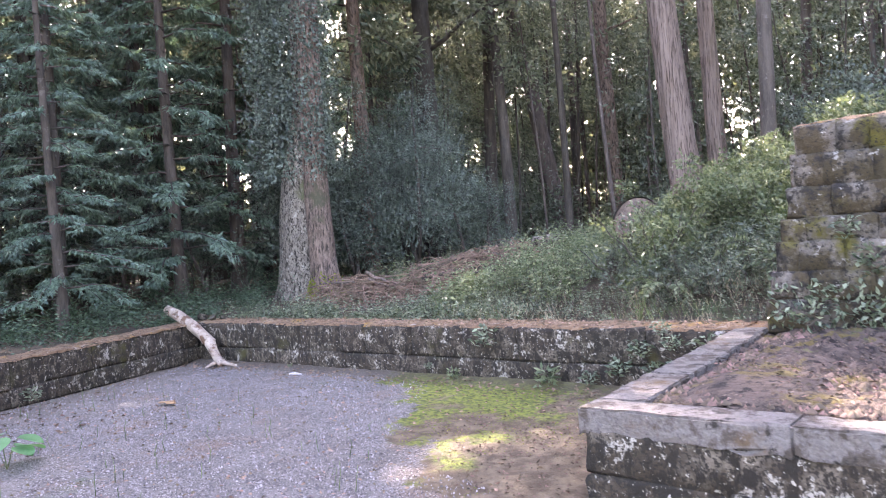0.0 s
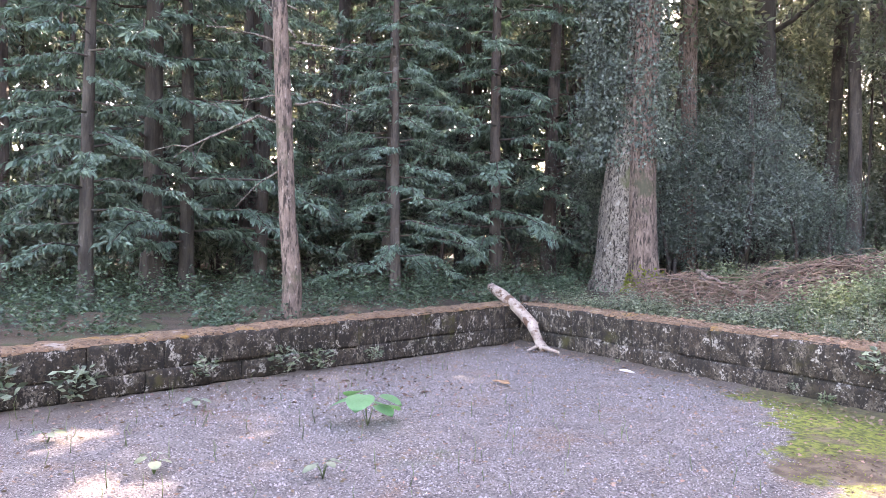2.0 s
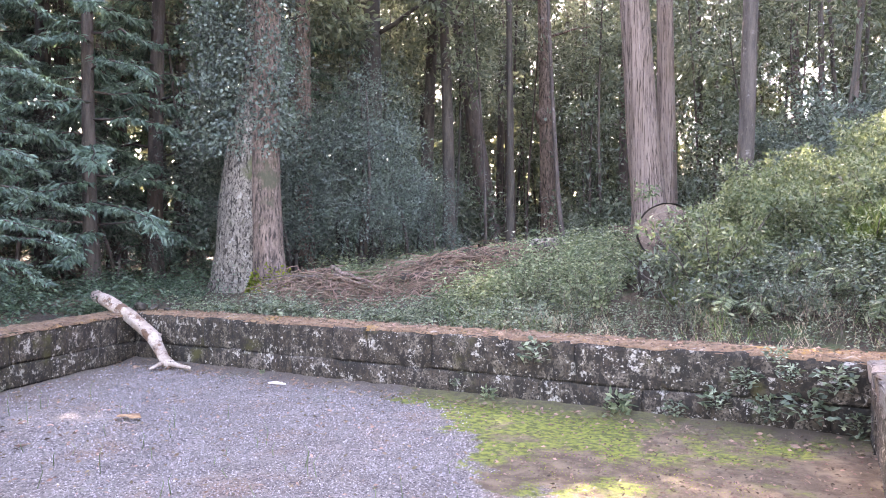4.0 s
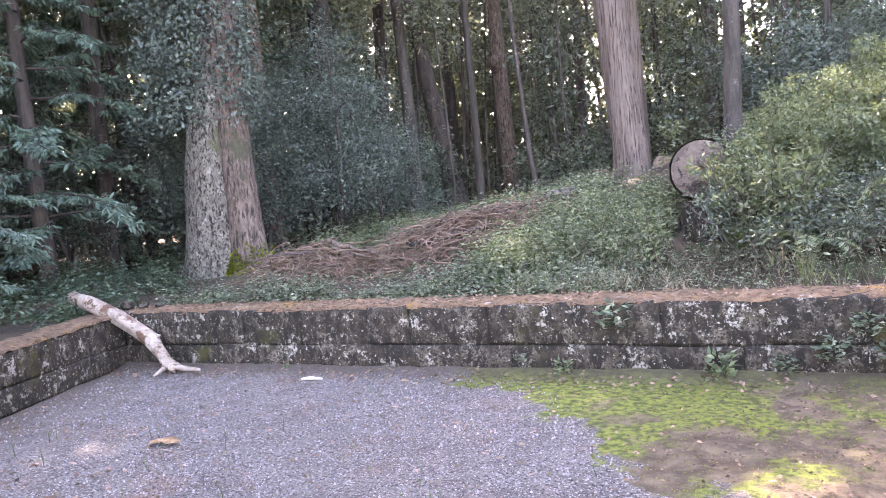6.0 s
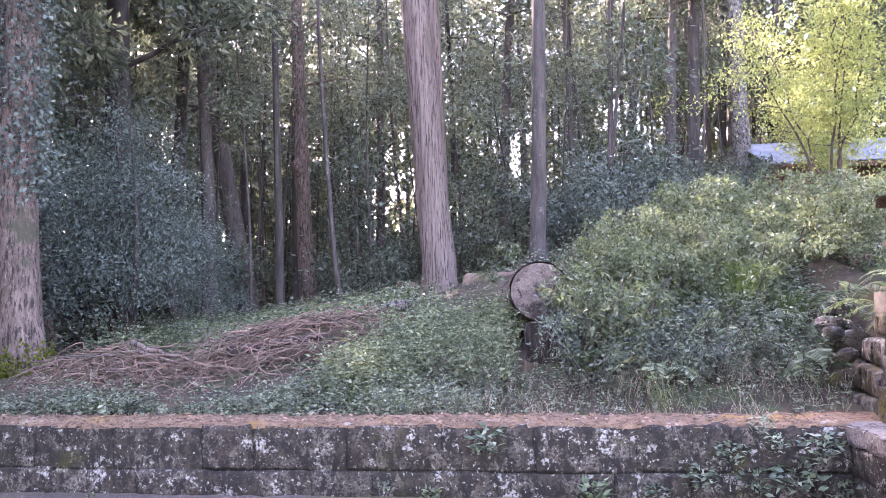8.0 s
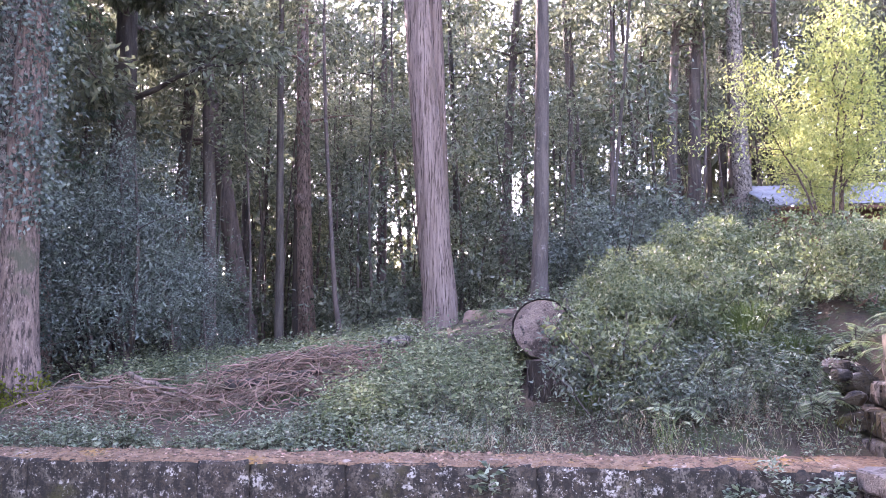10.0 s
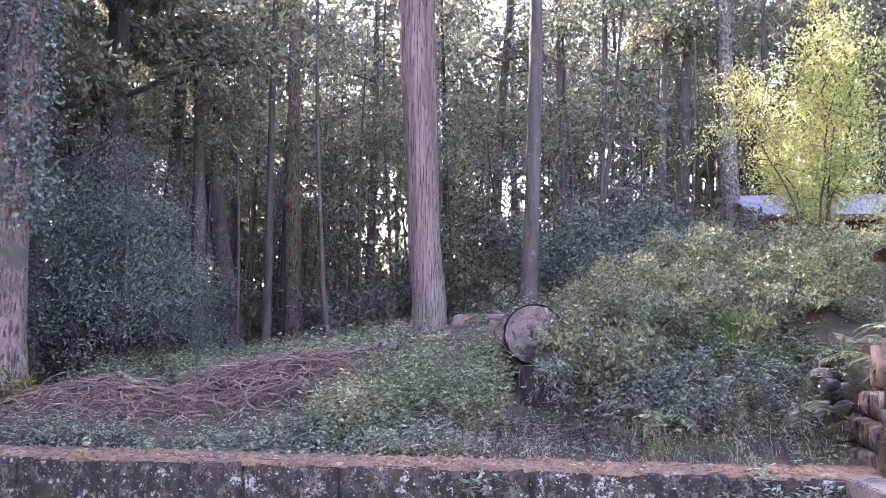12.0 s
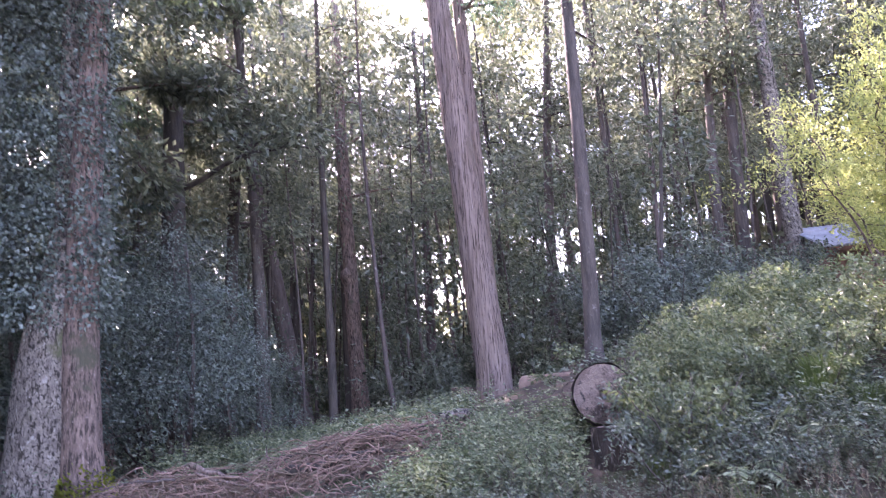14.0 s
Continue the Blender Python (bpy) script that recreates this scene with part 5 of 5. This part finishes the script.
def loose_stone(label, x, y, z, r, seed):
    """A rough field stone with worn corners, half sunk in its bed."""
    q = np.random.default_rng(seed)
    bm = bmesh.new()
    bmesh.ops.create_icosphere(bm, subdivisions=2, radius=1.0)
    cuts = unit(q.normal(size=(13, 3)))
    for v in bm.verts:
        c = np.array(v.co)
        for n in cuts:
            over = c @ n - 0.60
            if over > 0:
                c = c - n * over * 0.95
        c = c * [1.25, 0.9, 0.75] * r + q.normal(0, 0.03 * r, 3)
        v.co = Vector(c)
    me = bpy.data.meshes.new("stone")
    bm.to_mesh(me)
    bm.free()
    me.materials.append(rubble_mat)
    ob = single("loose_stone", me, label, "stone", "loose stones")
    ob.matrix_basis = Matrix.Translation((x, y, z)) @ Matrix.Rotation(seed * 1.3, 4, "Z")


for k, (x, y, z, r) in enumerate(((-0.42, 0.16, H + 0.06, 0.11), (-0.16, 0.20, H + 0.05, 0.09), (0.05, 0.24, H + 0.04, 0.06))):
    loose_stone("broken stone lying on the corner of the low wall", x, y, z, r, 11 + k)
for k, (x, y, r) in enumerate(((9.27, 1.45, 0.19), (9.40, 1.8, 0.20), (9.28, 1.98, 0.15), (9.50, 2.2, 0.22), (9.38, 2.35, 0.16), (9.2, 1.7, 0.12), (9.60, 2.65, 0.20), (9.45, 2.05, 0.22), (9.15, 1.25, 0.12), (9.42, 1.55, 0.17))):
    loose_stone("grey-brown rubble stone fallen beside the high wall", x, y, float(ground_height(x, y)) + 0.10 + 0.16 * (k % 3), r, 31 + k)

# ---- hut among the trees ----
def make_hut():
    t = thing("hut", "small brown timber hut with a pale metal roof", "hut", at=(15.35, 18.6, 0.12))
    z0, z1 = 3.2, 5.25
    part("wall", mesh_of("hut_core", *box(-1.9, 2.4, -0.95, 1.2, z0, z1), hut_mat), t)
    plank = mesh_of("plank", *box(-0.095, 0.095, -0.02, 0.0, z0, z1), hut_mat)
    for k in range(21):
        part("plank", plank, t, at=Matrix.Translation((-1.8 + 0.2 * k, -0.951, 0)))
    v, f = [], []
    n = 60
    for i in range(n + 1):
        x = -2.4 + 5.3 * i / n
        w = 0.02 * (i % 2)
        v += [(x, -1.6, 5.30 + w), (x, 1.8, 6.5 + w), (x, -1.6, 5.27 + w), (x, 1.8, 6.47 + w)]
    for i in range(n):
        k = 4 * i
        f += [(k, k + 4, k + 5), (k, k + 5, k + 1), (k + 2, k + 3, k + 7), (k + 2, k + 7, k + 6), (k, k + 2, k + 6), (k, k + 6, k + 4)]
    part("roof", mesh_of("roof", v, f, roof_mat), t, "pale corrugated metal")
    part("beam", mesh_of("beam", *box(-2.35, 2.85, -1.55, -1.43, 5.12, 5.26), hut_mat), t)


make_hut()


# ---- the sunlit young tree ----
def make_young_tree():
    x, y = 13.4, 12.8
    z = 3.7
    t = thing("young_tree", "young tree with bright yellow-green sunlit leaves", "tree", at=(x, y, z))
    wood, P = [], []
    for k in range(11):
        a = rng.uniform(0, 6.28)
        sp = rng.uniform(0.1, 0.8)
        lm, lp = limb((rng.normal(0, 0.12), rng.normal(0, 0.12), -0.6), (sp * math.cos(a), sp * math.sin(a), 1.0), rng.uniform(5.2, 7.3), 0.04, 0.10, 9, 6, 0.10)
        wood.append(lm)
        for j in range(3, 9):
            for q in range(3):
                b = rng.uniform(0, 6.28)
                sm, sp2 = limb(lp[j], (math.cos(b), math.sin(b), 0.35), rng.uniform(0.5, 1.2), 0.009, 0.25, 6, 3, 0.15)
                wood.append(sm)
                P += [sp2[i] for i in range(1, 6)]
    lm, lp = limb((0, 0, 2.0), (-1, -0.1, 0.30), 3.9, 0.02, 0.1, 9, 4)
    wood.append(lm)
    for j in range(4, 9):
        for q in range(3):
            sm, sp2 = limb(lp[j], rng.normal(size=3), 0.6, 0.006, 0.2, 6, 3, 0.15)
            wood.append(sm)
            P += [sp2[i] for i in range(1, 6)]
    P = np.array(P)
    P = P[(P[:, 2] > 1.0 - 0.9 * P[:, 0]) | (rng.uniform(0, 1, len(P)) < 0.12)]
    P = np.repeat(P, 24, 0) + rng.normal(0, 0.17, (len(P) * 24, 3))
    part("stem", mesh_of("stem", *join(*wood), bark_pine, True), t, "several thin stems")
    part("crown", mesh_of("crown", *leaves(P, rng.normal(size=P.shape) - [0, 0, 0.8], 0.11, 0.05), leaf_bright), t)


make_young_tree()

# ---- small plants ----
def broad_plant(name, label, x, y, z, n, h, size, material, category="plant"):
    t = thing(name, label, category, at=(x, y, z))
    st, P, D = [], [], []
    for k in range(n):
        a = 6.28 * k / n + rng.uniform(-0.4, 0.4)
        top = np.array([math.cos(a) * h * 0.35, math.sin(a) * h * 0.35, h * rng.uniform(0.55, 1.0)])
        st.append(tube([np.zeros(3), top * [0.5, 0.5, 0.7], top], [0.004, 0.003, 0.002], 4))
        L = size * rng.uniform(0.75, 1.2)
        o = np.array([math.cos(a), math.sin(a), -0.12])
        s = np.array([-math.sin(a), math.cos(a), 0])
        vs, fs = [], []
        us = np.linspace(0, 1, 7)
        for u in us:
            w = 0.46 * L * math.sin(math.pi * min(u * 0.92 + 0.08, 1)) ** 0.7
            c = top + o * L * u - np.array([0, 0, 0.25 * L * u * u])
            vs += [c - s * w + [0, 0, 0.12 * w], c, c + s * w + [0, 0, 0.12 * w]]
        for i in range(6):
            b = 3 * i
            fs += [(b, b + 1, b + 4), (b, b + 4, b + 3), (b + 1, b + 2, b + 5), (b + 1, b + 5, b + 4)]
        part("leaf", mesh_of("leaf", vs, fs, material, True), t)
    for stalk in st:
        part("stalk", mesh_of("stalk", *stalk, grass_mat), t)
    return t


broad_plant("broadleaf_weed", "fresh green weed with broad leaves growing in gravel", 3.96, -4.71, 0.0, 6, 0.32, 0.26, leaf_pale)
broad_plant("broadleaf_weed", "yellow-green young plant behind the wall", 7.35, 0.8, 0.62, 9, 0.50, 0.06, leaf_fern)
for k, (x, y) in enumerate(((5.2, -5.6), (2.6, -5.9), (3.4, -7.2), (4.6, -6.6))):
    broad_plant("broadleaf_weed", "small dull green weed in the gravel", x, y, 0.0, 5, 0.14, 0.09, leaf_herb)


def tuft_mesh(n, h, size, mat, out=0.6):
    a = rng.uniform(0, 6.28, n)
    u = rng.uniform(0, 1, n)
    P = np.stack([np.cos(a) * h * out * u, np.sin(a) * h * out * u, h * rng.uniform(0.05, 1, n)], 1)
    return mesh_of("leaves", *leaves(P, np.stack([np.cos(a), np.sin(a), 0.2 + 0 * a], 1) + 0.4 * rng.normal(size=(n, 3)), size, size * 0.45), mat)


wp = thing("wall_plant", "leafy weed rooted in the wall's joints", "plant", "plants on the wall", (5.78, -0.10, 0.42))
part("leaves", tuft_mesh(70, 0.26, 0.085, leaf_herb), wp)
fp = thing("wall_fern", "small bright fern at the foot of the wall", "fern", "plants on the wall", (6.65, -0.16, 0.03))
part("fronds", tuft_mesh(70, 0.18, 0.09, leaf_fern), fp)
for k, (x, z, s, w) in enumerate(((7.5, 0.15, 1.2, 0), (7.75, 0.36, 1.1, 0), (7.95, 0.1, 1.4, 0), (8.25, 0.12, 1.7, 0), (8.45, 0.38, 1.4, 0), (8.1, 0.45, 0.9, 0), (5.3, 0.03, 0.9, 1), (7.15, 0.05, 0.9, 0), (8.6, 0.03, 1.3, 0), (4.9, 0.12, 0.5, 0), (2.2, 0.02, 0.4, 1), (8.0, 0.60, 0.9, 0))):
    copy_thing((wp, fp)[w], Matrix.Translation((x, -0.13, z)) @ Matrix.Rotation(k, 4, "Z") @ Matrix.Diagonal((s * 0.72, s * 0.6, s * 0.66, 1)))
for k, (x, z, s) in enumerate(((9.45, 0.85, 1.0), (9.9, 1.1, 1.2), (10.4, 0.8, 1.0), (9.7, 1.45, 0.8), (10.9, 1.3, 1.1))):
    copy_thing(wp, Matrix.Translation((x, 0.0, z)) @ Matrix.Rotation(k * 1.4, 4, "Z") @ Matrix.Diagonal((s, s * 0.7, s, 1)))
for k, (yy, z, s) in enumerate(((-6.9, 0.05, 1.2), (-5.6, 0.1, 0.9), (-4.6, 0.05, 1.2), (-4.1, 0.03, 1.0), (-7.6, 0.1, 1.4), (-3.2, 0.05, 0.7))):
    copy_thing(wp, Matrix.Translation((wall_left_x(yy) + 0.14, yy, z)) @ Matrix.Rotation(k, 4, "Z") @ Matrix.Diagonal((s, s, s, 1)))


def litter():
    def flat(n, xr, yr, ok, height, size, name, label, mat):
        x, y = scatter(n, xr, yr, ok)
        P = np.stack([x, y, height(x, y)], 1)
        a = rng.uniform(0, 6.28, len(x))
        v, f = leaves(P, np.stack([np.cos(a), np.sin(a), rng.normal(0.05, 0.2, len(x))], 1), size, size * 0.5)
        single(name, mesh_of(name, v, f, mat), label, "leaf litter", kind="stuff")

    flat(4200, (-0.2, 9.0), (-9, -0.1), lambda x, y: (x > wall_left_x(y) + 0.1) & (y > -10.5), lambda x, y: 0.012 + 0 * x, 0.042, "fallen_leaves", "dry brown leaves scattered over the gravel", dry_mat)
    flat(5200, (4.6, 8.9), (-4.6, -0.1), lambda x, y: (x + EDGE_SLOPE * y > EDGE_AT + 0.3) & (rng.uniform(0, 1, x.shape) < 0.35 + 0.65 * ease(5.5, 8.0, x)), lambda x, y: 0.012 + 0 * x, 0.030, "earth_litter", "crumbs of dark leaf litter on the damp earth", litter_mat)
    flat(900, (-2.4, 3.0), (-8.5, -3.0), lambda x, y: x > wall_left_x(y) + 0.15, lambda x, y: 0.015 + 0 * x, 0.065, "fallen_leaves", "curled dead leaves lying near the left wall", litter_mat)
    flat(700, (-0.4, 8.9), (-0.65, -0.05), lambda x, y: rng.uniform(0, 1, x.shape) < 0.7, lambda x, y: 0.03 + 0 * x, 0.06, "fallen_leaves", "brown leaves gathered along the wall", dry_mat)
    flat(900, (-0.3, 8.7), (0.02, 0.5), lambda x, y: y > 0, lambda x, y: H + 0.022 + 0 * x, 0.045, "fallen_leaves", "brown leaves lying on the wall top", dry_mat)
    flat(2600, (9.2, 13), (-3.1, 0), lambda x, y: np.sin(1.9 * x + 0.5) + np.sin(2.6 * y) > -0.6, lambda x, y: H + 0.03 + 0 * x, 0.042, "fallen_leaves", "brown leaves on the raised bed", litter_mat)
    flat(12000, (4.2, 8.9), (-4.2, -0.1), lambda x, y: (x + EDGE_SLOPE * y + 0.5 * np.sin(3 * x + 1) > EDGE_AT + 0.2) & (np.sin(2.3 * x + 1.1 * y) + np.sin(2.9 * y - 0.7 * x) > 0.2), lambda x, y: 0.004 + 0 * x, 0.015, "moss_tufts", "low yellow-green moss on damp earth", moss_mat)


litter()


def gravel_weeds():
    x, y = scatter(230, (1, 8.5), (-8.5, -2), lambda x, y: (x > wall_left_x(y) + 0.4) & (x + EDGE_SLOPE * y < EDGE_AT - 0.4))
    st = [tube([(a, b, 0), (a + rng.normal(0, 0.02), b + rng.normal(0, 0.02), h * 0.6), (a + rng.normal(0, 0.03), b, h)], [0.004, 0.003, 0.001], 3) for a, b, h in zip(x, y, rng.uniform(0.05, 0.22, len(x)))]
    single("thin_weeds", mesh_of("thin_weeds", *join(*st), grass_mat), "thin dark weed stalks sprouting from the gravel", "weeds", kind="stuff")


gravel_weeds()
v, f = tube([(2.70, -0.56, 0.03), (2.80, -0.54, 0.035), (2.93, -0.53, 0.03)], [0.010, 0.020, 0.008], 8, 0.1)
single("stick", mesh_of("stick", v, f, fungus_mat, True), "short pale weathered stick on the gravel", "stick")
v, f = tube([(2.68, -2.52, 0.012), (2.74, -2.51, 0.02), (2.80, -2.50, 0.024), (2.87, -2.48, 0.018), (2.93, -2.46, 0.012)], [0.012, 0.042, 0.026, 0.038, 0.006], 7, 0.6)
v[:, 2] = 0.008 + (v[:, 2] - v[:, 2].min()) * 0.35 + 0.012 * np.sin(v[:, 0] * 60.0) ** 2
single("bark_piece", mesh_of("bark_piece", v, f, bark_orange), "curled orange piece of bark on the gravel", "bark")
v, f = limb((2.9, -2.62, 0.02), (1, -0.2, 0.05), 0.3, 0.008, 0, 5, 5)[0]
single("twig", mesh_of("twig", v, f, wood_pale, True), "thin pale twig on the gravel", "twig")


def pebbles():
    """Loose small stones that stand out of the fine gravel."""
    n = 26000
    x, y = scatter(n, (-0.2, 8.6), (-6.5, -0.25), lambda x, y: (x > wall_left_x(y) + 0.1) & (x + EDGE_SLOPE * y + 0.5 * np.sin(2.1 * x) < EDGE_AT + 0.1))
    n = len(x)
    r = 0.005 + 0.010 * rng.uniform(0, 1, n) ** 3
    a = rng.uniform(0, 6.28, n)
    v = np.stack([np.stack([x + r * np.cos(a + q), y + r * np.sin(a + q), 0.004 + 0 * x], 1) for q in (0, 2.1, 4.2)] + [np.stack([x, y, 0.010 + r * 0.7], 1)], 1).reshape(-1, 3)
    k = np.arange(n)[:, None] * 4
    f = np.concatenate([k + [0, 1, 3], k + [1, 2, 3], k + [2, 0, 3]], 1).reshape(-1, 3)
    single("pebbles", mesh_of("pebbles", v, f, pebble_mat), "small grey and brown stones loose on the yard", "gravel", kind="stuff")


pebbles()
